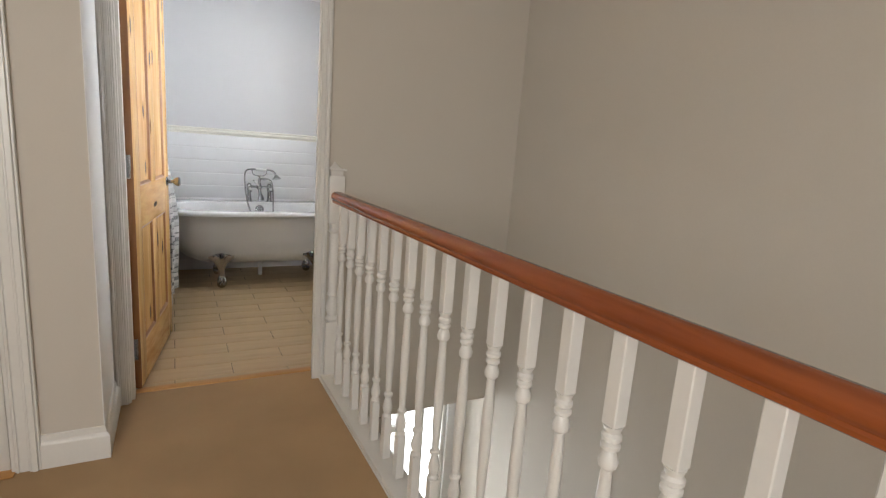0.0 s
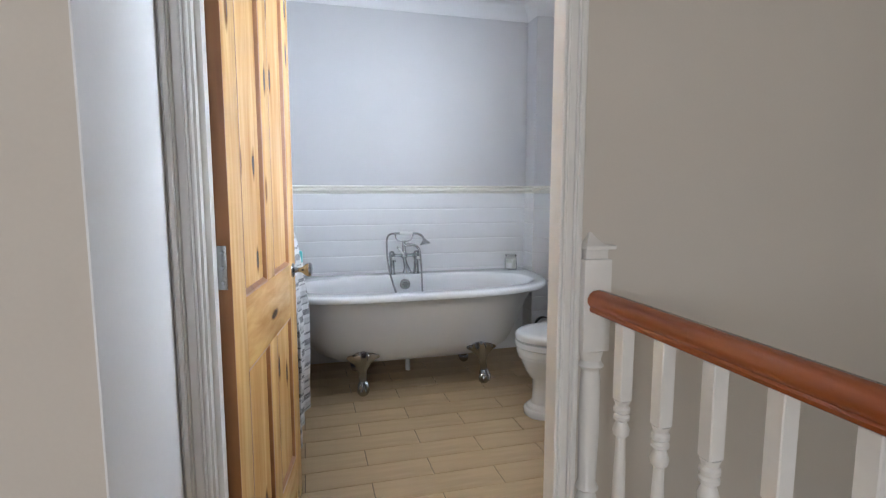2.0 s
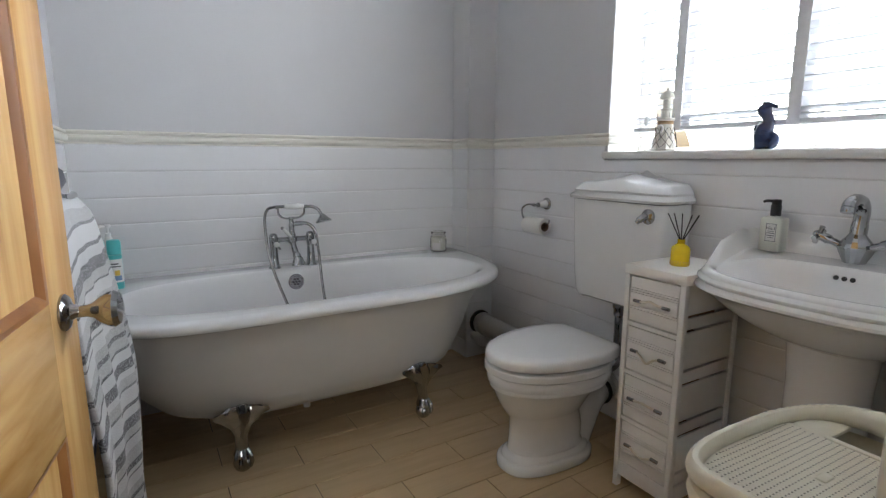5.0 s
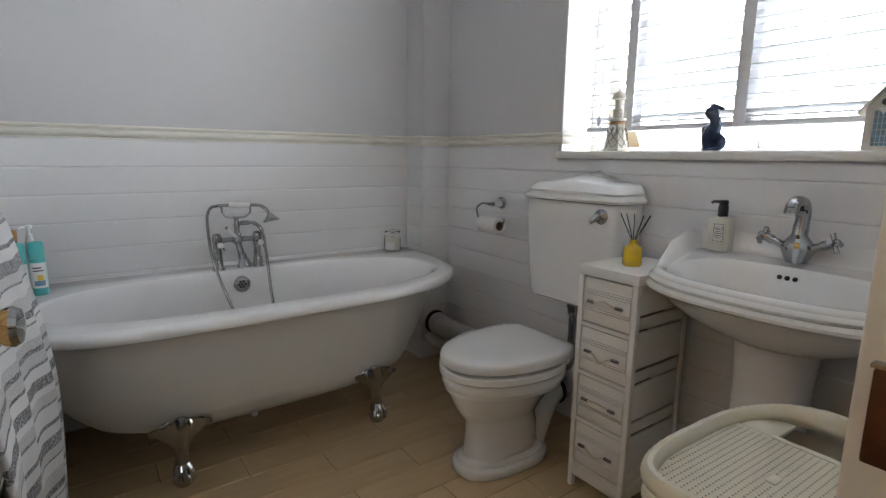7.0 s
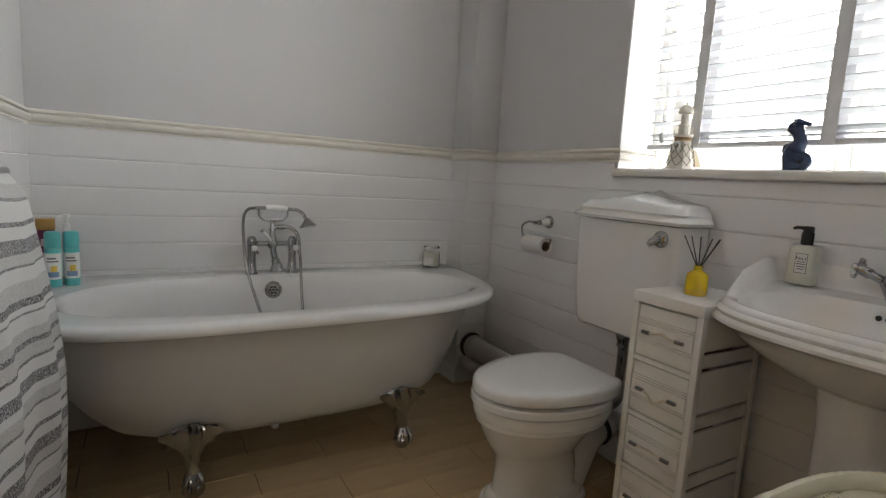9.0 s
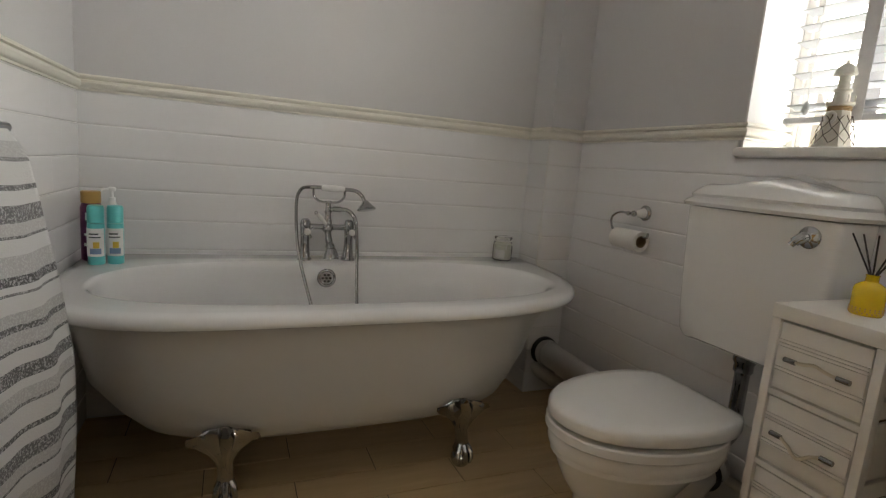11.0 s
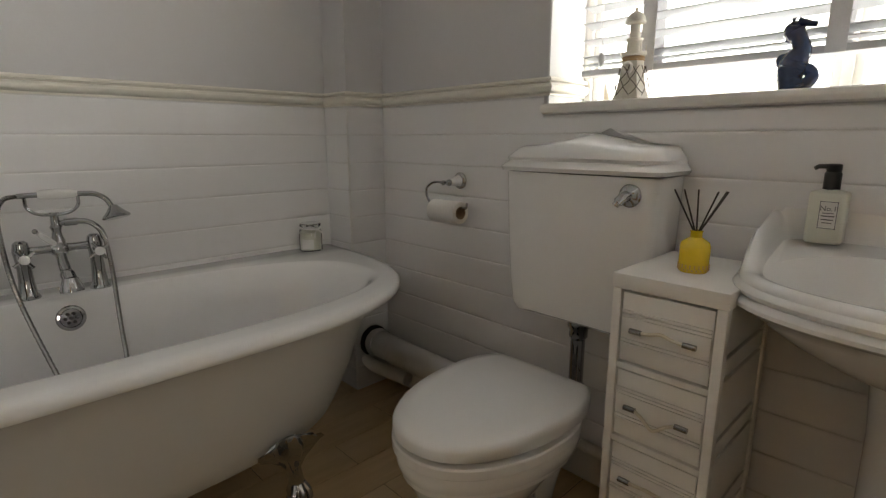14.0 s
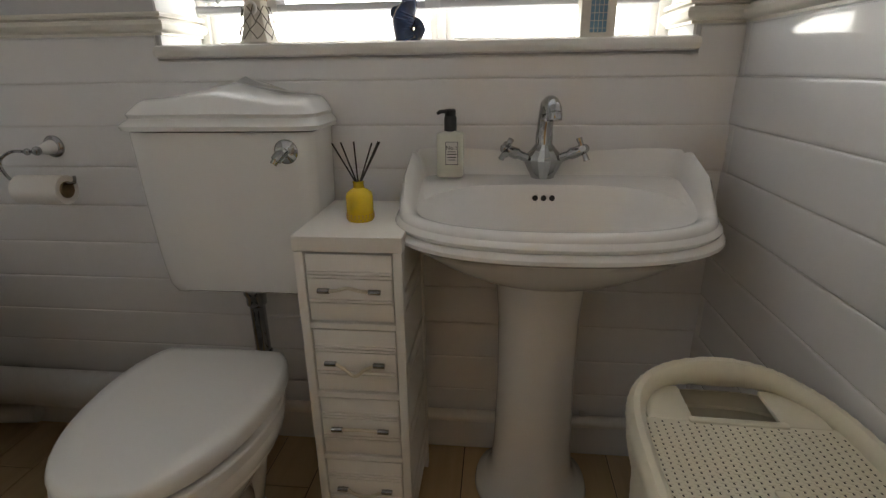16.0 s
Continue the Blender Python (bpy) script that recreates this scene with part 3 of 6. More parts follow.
def baluster_mesh():
    """Turned spindle with square ends, base at z 0.024, top under the rail."""
    bm = bmesh.new()
    s = 0.0155
    box(bm, -s, -s, 0.024, s, s, 0.19, bevel=0.002, segs=1)
    box(bm, -s, -s, 0.725, s, s, 0.90, bevel=0.002, segs=1)
    prof = [(0.014, 0.19), (0.0185, 0.196), (0.012, 0.206), (0.0165, 0.216), (0.019, 0.232), (0.013, 0.258), (0.0105, 0.27), (0.0165, 0.276), (0.0165, 0.284), (0.0105, 0.29),
            (0.0120, 0.34), (0.0145, 0.42), (0.0150, 0.48), (0.0135, 0.56), (0.0108, 0.628), (0.0105, 0.638), (0.0170, 0.644), (0.0190, 0.655), (0.0150, 0.668), (0.0112, 0.676),
            (0.0180, 0.681), (0.0180, 0.688), (0.0120, 0.693), (0.0185, 0.698), (0.0185, 0.706), (0.0140, 0.712), (0.0185, 0.725)]
    lathe(bm, prof, (0, 0, 0), segs=14)
    return finish("baluster", bm, GLOSS_WHITE)


def balustrade():
    b = thing("balustrade", (0.66, 1.0, 0.02), "white turned landing balustrade with a varnished handrail", "balustrade")
    half = [(0.0, 0.955), (0.014, 0.953), (0.024, 0.946), (0.029, 0.935), (0.029, 0.926), (0.025, 0.919), (0.021, 0.915), (0.023, 0.910), (0.021, 0.903), (0.014, 0.899)]
    ring = [(x, z) for x, z in half] + [(-x, z) for x, z in half[::-1][:-1]]
    bm = bmesh.new()
    loft(bm, [[Vector((0.66 + x, y, z)) for x, z in ring] for y in (2.462, 1.6, 0.6, -0.5, -1.72)])
    part("handrail", bm, MAHOGANY, b, "varnished red-brown moulded wooden handrail")
    me = baluster_mesh()
    y, k = 2.352, 0
    while y > -1.6:
        ob = new("baluster", me)
        ob.parent = b
        ob.matrix_parent_inverse = b.matrix_basis.inverted()
        ob.matrix_basis = pose(0.66, y, 0, 0, 0, random.uniform(-1.5, 1.5))
        y -= 0.1305
    # half newel post against the wall
    bm = bmesh.new()
    box(bm, 0.6235, 2.462, 0.0, 0.697, 2.499, 0.30, bevel=0.003)
    box(bm, 0.6235, 2.464, 0.80, 0.697, 2.499, 1.028, bevel=0.003)
    prof = [(0.026, 0.30), (0.034, 0.315), (0.022, 0.335), (0.030, 0.35), (0.034, 0.375), (0.026, 0.41), (0.020, 0.43), (0.03, 0.44), (0.022, 0.455), (0.026, 0.60), (0.024, 0.73), (0.021, 0.75), (0.032, 0.762), (0.024, 0.775), (0.030, 0.80)]
    lathe(bm, prof, (0.660, 2.487, 0), segs=16)
    part("half_newel", bm, GLOSS_WHITE, b, "white half newel post against the wall")
    bm = bmesh.new()
    box(bm, 0.630, 2.472, 1.028, 0.690, 2.499, 1.052, bevel=0.002)
    box(bm, 0.6235, 2.460, 1.052, 0.705, 2.499, 1.062, bevel=0.003)
    loft(bm, [[Vector((0.653 - h, 2.499, z)), Vector((0.653 - h, 2.499 - d, z)), Vector((0.653 + h, 2.499 - d, z)), Vector((0.653 + h, 2.499, z))] for h, d, z in ((0.028, 0.036, 1.062), (0.020, 0.026, 1.068), (0.010, 0.013, 1.080), (0.003, 0.004, 1.092))])
    part("newel_cap", bm, GLOSS_WHITE, b)


balustrade()


def pine_door():
    """Four-panel door, opened inwards on its west hinges; built closed and flat, then turned."""
    m = pose(-0.214, 2.618, 0, 0, 0, 80.9)
    d = thing("door_1", (-0.214, 2.618, 0), "open knotty pine four-panel door with a chrome knob", "door", kind="structure")
    w, h, t = 0.768, 1.985, 0.035

    def leaf(name, bm, mat, label="", smooth=35):
        bmesh.ops.transform(bm, matrix=m, verts=bm.verts)
        return part(name, bm, mat, d, label, smooth)

    z0 = 0.012
    for x0, x1 in ((0.002, 0.105), (w - 0.105, w), (0.335, 0.427)):
        lo, hi = (z0, z0 + h) if x0 != 0.335 else (z0 + 0.2, z0 + h - 0.1)
        if x0 == 0.335:
            leaf("muntin", boxes((x0, -t, 0.21, x1, 0, 0.745), (x0, -t, 0.93, x1, 0, h - 0.10), bevel=0.002), PINE)
        else:
            leaf("stile", boxes((x0, -t, lo, x1, 0, hi), bevel=0.002), PINE)
    for a, b in ((z0, 0.21), (0.745, 0.93), (h - 0.10, z0 + h)):
        leaf("rail", boxes((0.105, -t, a, w - 0.105, 0, b), bevel=0.0015), PINE_RAIL)
    for x0, x1 in ((0.105, 0.335), (0.427, w - 0.105)):
        for a, b in ((0.21, 0.745), (0.93, h - 0.10)):
            leaf("panel", boxes((x0, -t * 0.72, a, x1, -t * 0.28, b)), PINE)
            bm = bmesh.new()
            for s, face in ((-1, -t), (1, 0.0)):
                prof = [(0, 0), (0.006, 0.001), (0.012, 0.006), (0.015, 0.010), (0.018, 0.012)]
                rings = [[Vector((x0 + o, face - s * p, a + o)), Vector((x1 - o, face - s * p, a + o)), Vector((x1 - o, face - s * p, b - o)), Vector((x0 + o, face - s * p, b - o))] for o, p in prof]
                loft(bm, rings, (False, False))
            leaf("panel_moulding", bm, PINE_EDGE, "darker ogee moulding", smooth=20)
    leaf("hinge_edge", boxes((-0.0005, -t + 0.001, z0, 0.0025, -0.001, z0 + h)), PINE_EDGE, "dark brown hinge edge")
    for z in (0.20, 1.02, 1.76):
        hinge = leaf("hinge", boxes((-0.003, -0.026, z - 0.05, -0.0004, 0.002, z + 0.05), bevel=0.0006), STEEL, "worn steel butt hinge")
        bm = bmesh.new()
        for k in range(5):
            lathe(bm, [(0.0055, -0.05 + 0.02 * k + 0.001), (0.0055, -0.03 + 0.02 * k - 0.001)], (-0.005, 0.004, z), segs=10)
        bmesh.ops.transform(bm, matrix=m, verts=bm.verts)
        part("knuckle", bm, STEEL, hinge)
        for dz in (-0.034, 0.0, 0.034):
            bm = bmesh.new()
            lathe(bm, [(0.0045, 0), (0.004, 0.0015), (0.0, 0.0018)], (-0.003, -0.016, z + dz), axis=(-1, 0, 0), segs=10, caps=(True, False))
            bmesh.ops.transform(bm, matrix=m, verts=bm.verts)
            part("screw", bm, CHROME, hinge)
    for s, face in ((-1, -t), (1, 0.0)):
        bm = bmesh.new()
        lathe(bm, [(0.026, 0.0), (0.026, 0.003), (0.022, 0.007), (0.012, 0.010), (0.009, 0.016), (0.0085, 0.028), (0.011, 0.036), (0.020, 0.046), (0.0255, 0.055), (0.0265, 0.062), (0.022, 0.069), (0.010, 0.072), (0, 0.0722)],
              (w - 0.058, face, 0.905), axis=(0, s, 0), segs=26, caps=(True, False))
        leaf("knob", bm, CHROME, "polished chrome door knob")


pine_door()
kp = thing("lock_keep", (0.606, 2.592, 0.91), "brown metal rim lock keep screwed to the door frame", "lock keep")
part("keep_case", boxes((0.601, 2.574, 0.866, 0.6118, 2.610, 0.952), bevel=0.003), KEEP_BROWN, kp)
part("keep_lip", boxes((0.5995, 2.574, 0.952, 0.6118, 2.612, 0.956), bevel=0.001), STEEL, kp, "bright worn metal top lip")

# ---- bath ----


def d_ring(cx, a, yf, yb, z, n=3.3, square=5.2, front=44, back=10):
    """A D in plan: straight along the wall, a rounded front corner at one end, a squarer one at the other."""
    pts = []
    for i in range(front + 1):
        t = math.pi * i / front
        k = n if math.cos(t) > 0 else square
        pts.append(Vector((cx + a * power(math.cos(t), k), yb - (yb - yf) * power(math.sin(t), k), z)))
    return pts + [Vector((cx - a + 2 * a * (i / back), yb, z)) for i in range(1, back)]


def oval_ring(cx, a, yf, yb, z, n=2.7):
    """A full oval with rounded corners all round, point for point as many as a D ring."""
    cy, r = (yf + yb) / 2, (yb - yf) / 2
    turn = [50 - 280 * i / 44 for i in range(45)] + [-230 - 80 * i / 10 for i in range(1, 10)]
    return [Vector((cx + a * power(math.cos(radians(t)), n), cy + r * power(math.sin(radians(t)), n), z)) for t in turn]


def bath():
    b = thing("bath", (0.63, 4.5, 0.0), "white roll-top bath on chrome claw feet against the tiled wall", "bath")
    shell = [(0.69, 0.84, 4.168, 4.925, 0.588), (0.665, 0.80, 4.174, 4.915, 0.550), (0.648, 0.772, 4.180, 4.91, 0.48), (0.643, 0.738, 4.192, 4.90, 0.38),
             (0.648, 0.690, 4.212, 4.88, 0.29), (0.658, 0.650, 4.238, 4.86, 0.238), (0.670, 0.585, 4.282, 4.82, 0.202), (0.680, 0.49, 4.35, 4.76, 0.186)]
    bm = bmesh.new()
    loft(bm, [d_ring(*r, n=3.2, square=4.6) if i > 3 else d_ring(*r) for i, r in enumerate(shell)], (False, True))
    part("shell", bm, BATH_SIDE, b, "pale grey outer shell", smooth=60)
    tub = [(0.69, 0.838, 4.170, 4.928, 0.584), (0.69, 0.864, 4.128, 4.931, 0.581), (0.69, 0.873, 4.119, 4.932, 0.586), (0.69, 0.877, 4.115, 4.932, 0.598), (0.69, 0.874, 4.119, 4.932, 0.611), (0.69, 0.866, 4.129, 4.931, 0.618), (0.69, 0.84, 4.158, 4.928, 0.620),
           (0.672, 0.764, 4.203, 4.817, 0.6196), (0.671, 0.758, 4.209, 4.813, 0.6188), (0.669, 0.751, 4.216, 4.808, 0.6155), (0.666, 0.744, 4.224, 4.803, 0.610), (0.663, 0.738, 4.231, 4.797, 0.600), (0.658, 0.728, 4.243, 4.789, 0.570), (0.645, 0.700, 4.282, 4.765, 0.48), (0.632, 0.665, 4.315, 4.735, 0.34),
           (0.630, 0.62, 4.345, 4.71, 0.262), (0.630, 0.55, 4.40, 4.66, 0.226), (0.630, 0.40, 4.46, 4.60, 0.218)]
    bm = bmesh.new()
    loft(bm, [d_ring(*r) if i < 7 else oval_ring(*r) for i, r in enumerate(tub)], (False, True))
    part("tub", bm, ENAMEL, b, "glossy white enamel tub and rolled rim", smooth=70)
    bm = bmesh.new()
    lathe(bm, [(0.0, -0.004), (0.034, -0.004), (0.036, 0.002), (0.033, 0.006), (0.027, 0.007), (0.025, 0.003), (0, 0.003)], (0.629, 4.778, 0.560), axis=(0, -1, 0.18), segs=24, caps=(False, False))
    ov = part("overflow", bm, CHROME, b, "round chrome overflow rose")
    # solid dark discs, the shade inside the rose's holes set as colour
    for k in range(7):
        a = 2 * math.pi * k / 6
        r = 0.014 if k < 6 else 0
        bm = bmesh.new()
        lathe(bm, [(0.0045, 0.0), (0.0045, 0.0012)], (0.629 + r * math.cos(a), 4.7735 - 0.0012, 0.5605 + r * math.sin(a)), axis=(0, -1, 0.18), segs=10)
        part("overflow_hole", bm, RUBBER_AND_HOLE_SHADE, ov)
    bm = bmesh.new()
    lathe(bm, [(0.03, 0.10), (0.03, 0.17), (0.024, 0.19)], (0.62, 4.66, 0), segs=16)
    lathe(bm, [(0.016, 0.0), (0.016, 0.10)], (0.62, 4.66, 0), segs=12)
    part("waste_pipe", bm, PIPE_GREY, b, "pale plastic waste trap below the tub")
    for x, y, s in ((0.281, 4.284, -1), (1.031, 4.298, -1), (0.281, 4.72, 1), (1.031, 4.72, 1)):
        claw_foot(b, x, y, s, -0.055 if x > 0.6 else -0.008)


def claw_foot(b, x, y, s, lean):
    """Fluted shell that narrows to an ankle, paw and ball; s: the way it faces along y; lean: how far the top stands to one side."""
    bm = bmesh.new()
    rings = []
    for z, wx, wy, dy in ((0.296, 0.052, 0.004, 0.088), (0.290, 0.074, 0.009, 0.090), (0.268, 0.080, 0.016, 0.088), (0.240, 0.062, 0.024, 0.072), (0.200, 0.037, 0.026, 0.044), (0.152, 0.022, 0.023, 0.014), (0.105, 0.021, 0.021, 0.0), (0.085, 0.025, 0.026, 0.0), (0.070, 0.031, 0.031, 0.0), (0.058, 0.029, 0.029, 0)):
        flute = 0.20 * max(0.0, (z - 0.13) / 0.13)
        ring = []
        for i in range(40):
            a = 2 * math.pi * i / 40
            k = 1 + flute * math.cos(9 * a) * 0.9
            ring.append(Vector((x + lean * max(0.0, (z - 0.1) / 0.18) + wx * k * math.cos(a), y + s * dy + wy * k * math.sin(a) + s * 0.028 * flute * math.cos(9 * a), z + (-0.022 * math.cos(a) ** 2 * (z - 0.23) / 0.066 + 0.004 * math.cos(9 * a) if z > 0.235 else 0))))
        rings.append(ring)
    loft(bm, rings)
    foot = part("claw_foot", bm, CHROME, b, "polished chrome shell and claw foot", smooth=50)
    bm = bmesh.new()
    ball(bm, (x, y, 0.034), 0.034, u=20, v=14)
    part("ball", bm, CHROME, foot)
    bm = bmesh.new()
    for k in range(3):
        a = math.pi / 2 * s + (k - 1) * 0.75
        dx, dy = math.cos(a), math.sin(a)
        tube(bm, curve([(x + dx * 0.018, y + dy * 0.018, 0.088), (x + dx * 0.034, y + dy * 0.034, 0.066), (x + dx * 0.0375, y + dy * 0.0375, 0.042), (x + dx * 0.033, y + dy * 0.033, 0.022)], 4), [0.010] * 5 + [0.009] * 4 + [0.006] * 3 + [0.003], segs=8)
    part("claw", bm, CHROME, foot)


bath()
# flat rounded pink pad against the tub's inner wall
bm = bmesh.new()
loft(bm, [oval(0.0, 4.52, a, c, z, 3, 24) for a, c, z in ((0.08, 0.06, 0.0), (0.10, 0.08, 0.004), (0.10, 0.08, 0.018), (0.08, 0.06, 0.022))])
bmesh.ops.transform(bm, matrix=pose(0.045, 4.668, 0.400, 78, 0, 18) @ pose(0, -4.52, 0), verts=bm.verts)
solid("pink_pad", bm, PINK, "flat pink rounded pad leaning inside the tub", "sponge")


def bath_mixer():
    t = thing("bath_mixer_tap", (0.635, 4.84, 0.62), "chrome telephone-style bath mixer tap with hand shower", "tap")
    Y = 4.842
    bm = bmesh.new()
    tube(bm, [(0.550, Y, 0.750), (0.60, Y, 0.750), (0.635, Y, 0.750), (0.67, Y, 0.750), (0.721, Y, 0.750)], [0.013, 0.011, 0.015, 0.011, 0.013], 14)
    ball(bm, (0.635, Y, 0.748), 0.024, u=16, v=10)
    part("crossbar", bm, CHROME, t)
    for x in (0.551, 0.720):
        bm = bmesh.new()
        lathe(bm, [(0.028, 0.620), (0.028, 0.624), (0.022, 0.632), (0.018, 0.67), (0.0165, 0.71), (0.019, 0.735), (0.021, 0.755), (0.017, 0.775), (0.010, 0.781), (0, 0.782)], (x, Y, 0), segs=20, caps=(True, False))
        p = part("pillar", bm, CHROME, t, "flared chrome pillar")
        bm = bmesh.new()
        tube(bm, [(x, Y - 0.012, 0.742), (x, Y - 0.055, 0.738)], 0.010, 12)
        for a in (0.6, 0.6 + math.pi / 2):
            dx, dz = math.cos(a) * 0.030, math.sin(a) * 0.030
            tube(bm, [(x - dx, Y - 0.052, 0.738 - dz), (x + dx, Y - 0.052, 0.738 + dz)], [0.0042, 0.0042], 8)
        h = part("cross_handle", bm, CHROME, p)
        bm = bmesh.new()
        lathe(bm, [(0.0125, 0), (0.0125, 0.006), (0.009, 0.009), (0, 0.0095)], (x, Y - 0.055, 0.738), axis=(0, -1, 0), segs=16, caps=(True, False))
        part("index_disc", bm, CERAMIC, h, "white ceramic index disc")
    bm = bmesh.new()
    lathe(bm, [(0.013, 0.755), (0.018, 0.77), (0.013, 0.785), (0.011, 0.80), (0.015, 0.81), (0.011, 0.818), (0.010, 0.845), (0.012, 0.852)], (0.635, Y, 0), segs=16)
    tube(bm, curve([(0.635, Y, 0.818), (0.67, Y, 0.822), (0.71, Y - 0.005, 0.818), (0.735, Y - 0.012, 0.795), (0.744, Y - 0.02, 0.765)], 6), 0.008, 12)
    lathe(bm, [(0.011, 0.655 - 0.635), (0.011, 0.685 - 0.635)], (0.635, Y, 0.821), axis=(1, 0, 0), segs=14)
    part("column", bm, CHROME, t)
    bm = bmesh.new()
    tube(bm, curve([(0.635, Y - 0.01, 0.738), (0.635, Y - 0.03, 0.715), (0.637, Y - 0.05, 0.690), (0.640, Y - 0.075, 0.668)], 5), [0.013] * 6 + [0.014] * 5 + [0.018] * 5, 14)
    lathe(bm, [(0.019, 0.0), (0.026, 0.02), (0.029, 0.032), (0.029, 0.038)], (0.640, Y - 0.073, 0.676), axis=(0, -0.15, -1), segs=18)
    part("spout", bm, CHROME, t)
    bm = bmesh.new()
    tube(bm, curve([(0.575, Y - 0.01, 0.895), (0.578, Y - 0.01, 0.868), (0.600, Y - 0.01, 0.850), (0.635, Y - 0.005, 0.846), (0.67, Y - 0.01, 0.850), (0.692, Y - 0.01, 0.868), (0.695, Y - 0.01, 0.895)], 5), 0.0045, 8)
    part("cradle", bm, CHROME, t)
    bm = bmesh.new()
    tube(bm, curve([(0.560, Y - 0.012, 0.902), (0.600, Y - 0.012, 0.903), (0.700, Y - 0.012, 0.900), (0.735, Y - 0.015, 0.897), (0.760, Y - 0.02, 0.880), (0.772, Y - 0.03, 0.852)], 6), 0.0075, 12)
    lathe(bm, [(0.010, -0.004), (0.022, 0.012), (0.036, 0.026), (0.038, 0.030), (0.034, 0.034)], (0.773, Y - 0.032, 0.858), axis=(0.12, -0.25, -1), segs=22)
    hs = part("hand_shower", bm, CHROME, t, "chrome hand shower")
    bm = bmesh.new()
    lathe(bm, [(0.009, -0.045), (0.0125, -0.036), (0.0145, 0.0), (0.0125, 0.036), (0.009, 0.045)], (0.648, Y - 0.012, 0.9025), axis=(1, 0, -0.02), segs=16)
    part("grip", bm, CERAMIC, hs, "white ceramic grip")
    bm = bmesh.new()
    tube(bm, [(0.625, Y - 0.02, 0.765), (0.602, Y - 0.03, 0.790), (0.590, Y - 0.034, 0.802)], [0.007, 0.0095, 0.006], 12)
    lv = part("diverter_lever", bm, CERAMIC, t, "white ceramic diverter lever")
    bm = bmesh.new()
    ball(bm, (0.584, Y - 0.036, 0.808), 0.007, u=12, v=8)
    part("lever_tip", bm, CHROME, lv)
    for pts in ([(0.560, Y - 0.012, 0.902), (0.532, Y - 0.012, 0.895), (0.514, Y - 0.02, 0.86), (0.512, Y - 0.03, 0.79), (0.517, Y - 0.045, 0.70), (0.53, Y - 0.09, 0.61), (0.565, Y - 0.20, 0.46), (0.60, Y - 0.30, 0.34), (0.65, Y - 0.34, 0.30)],
                [(0.744, Y - 0.02, 0.768), (0.748, Y - 0.022, 0.72), (0.746, Y - 0.05, 0.66), (0.735, Y - 0.12, 0.54), (0.72, Y - 0.22, 0.42), (0.69, Y - 0.32, 0.33), (0.65, Y - 0.34, 0.30)]):
        line = curve(pts, 22)
        bm = bmesh.new()
        tube(bm, line, [0.0068 if i % 2 else 0.0056 for i in range(len(line))], 8)
        part("hose", bm, STEEL, t, "ribbed steel shower hose", smooth=20)


bath_mixer()


def bottle(name, label, x, y, z, prof, mat, cap_prof, cap_mat, cap_name="cap", segs=20):
    t = thing(name, (x, y, z), label, "bottle")
    bm = bmesh.new()
    lathe(bm, prof, (x, y, z), segs=segs)
    body = part("body", bm, mat, t)
    bm = bmesh.new()
    lathe(bm, cap_prof, (x, y, z), segs=segs)
    part(cap_name, bm, cap_mat, t)
    return t


def wrap(bm, x, y, r, z0, z1, a0, a1, segs=10):
    """A thin label bent round an upright bottle."""
    rows = [[Vector((x + q * math.cos(a), y + q * math.sin(a), z)) for a in (radians(a0 + (a1 - a0) * i / segs) for i in range(segs + 1))] for q, z in ((r, z0), (r + 0.0009, z0), (r + 0.0009, z1), (r, z1))]
    return loft(bm, rows, (False, False), closed=False)


for x, y in ((-0.113, 4.752), (-0.062, 4.766)):
    can = bottle("shower_foam_can", "turquoise and white foam can on the bath ledge", x, y, 0.619, [(0.022, 0), (0.024, 0.003), (0.024, 0.130), (0.0235, 0.133)], TURQUOISE,
                 [(0.0235, 0.135), (0.0235, 0.182), (0.021, 0.190), (0.012, 0.192)], TURQUOISE)
    bm = bmesh.new()
    wrap(bm, x, y, 0.0242, 0.619 + 0.028, 0.619 + 0.118, 180, 340, 14)
    lab = part("label", bm, LABEL, can, "white printed label")
    for z0, z1, a0, a1, mat in ((0.055, 0.075, 262, 300, YELLOW_PRINT), (0.036, 0.054, 240, 312, BLUE_PRINT), (0.088, 0.092, 235, 310, PRINT), (0.098, 0.103, 235, 295, PRINT)):
        bm = bmesh.new()
        wrap(bm, x, y, 0.0252, 0.619 + z0, 0.619 + z1, a0, a1, 6)
        part("print", bm, mat, lab)
gel = bottle("bath_foam_bottle", "purple patterned bottle with a gold cap on the bath ledge", -0.140, 4.826, 0.619, [(0.028, 0), (0.031, 0.004), (0.031, 0.175), (0.026, 0.19)], PURPLE, [(0.027, 0.19), (0.0285, 0.194), (0.0285, 0.226), (0.026, 0.229)], GOLD)
for z0, z1, a0, a1 in ((0.05, 0.06, 240, 320), (0.085, 0.092, 240, 320), (0.135, 0.16, 250, 285)):
    bm = bmesh.new()
    wrap(bm, -0.140, 4.826, 0.0312, 0.619 + z0, 0.619 + z1, a0, a1)
    part("print", bm, LABEL, gel, "pale floral print bar")
pump = bottle("pump_bottle", "white pump bottle standing behind the cans", -0.078, 4.812, 0.619, [(0.012, 0), (0.014, 0.003), (0.014, 0.185), (0.010, 0.20)], LABEL, [(0.010, 0.2), (0.010, 0.212), (0.005, 0.214), (0.004, 0.232), (0.011, 0.234), (0.012, 0.243), (0.009, 0.246)], CEILING_PAINT, "pump")
bm = bmesh.new()
tube(bm, [(-0.078, 4.812, 0.858), (-0.100, 4.797, 0.858), (-0.106, 4.793, 0.852)], 0.004, 8)
part("nozzle", bm, CEILING_PAINT, pump)


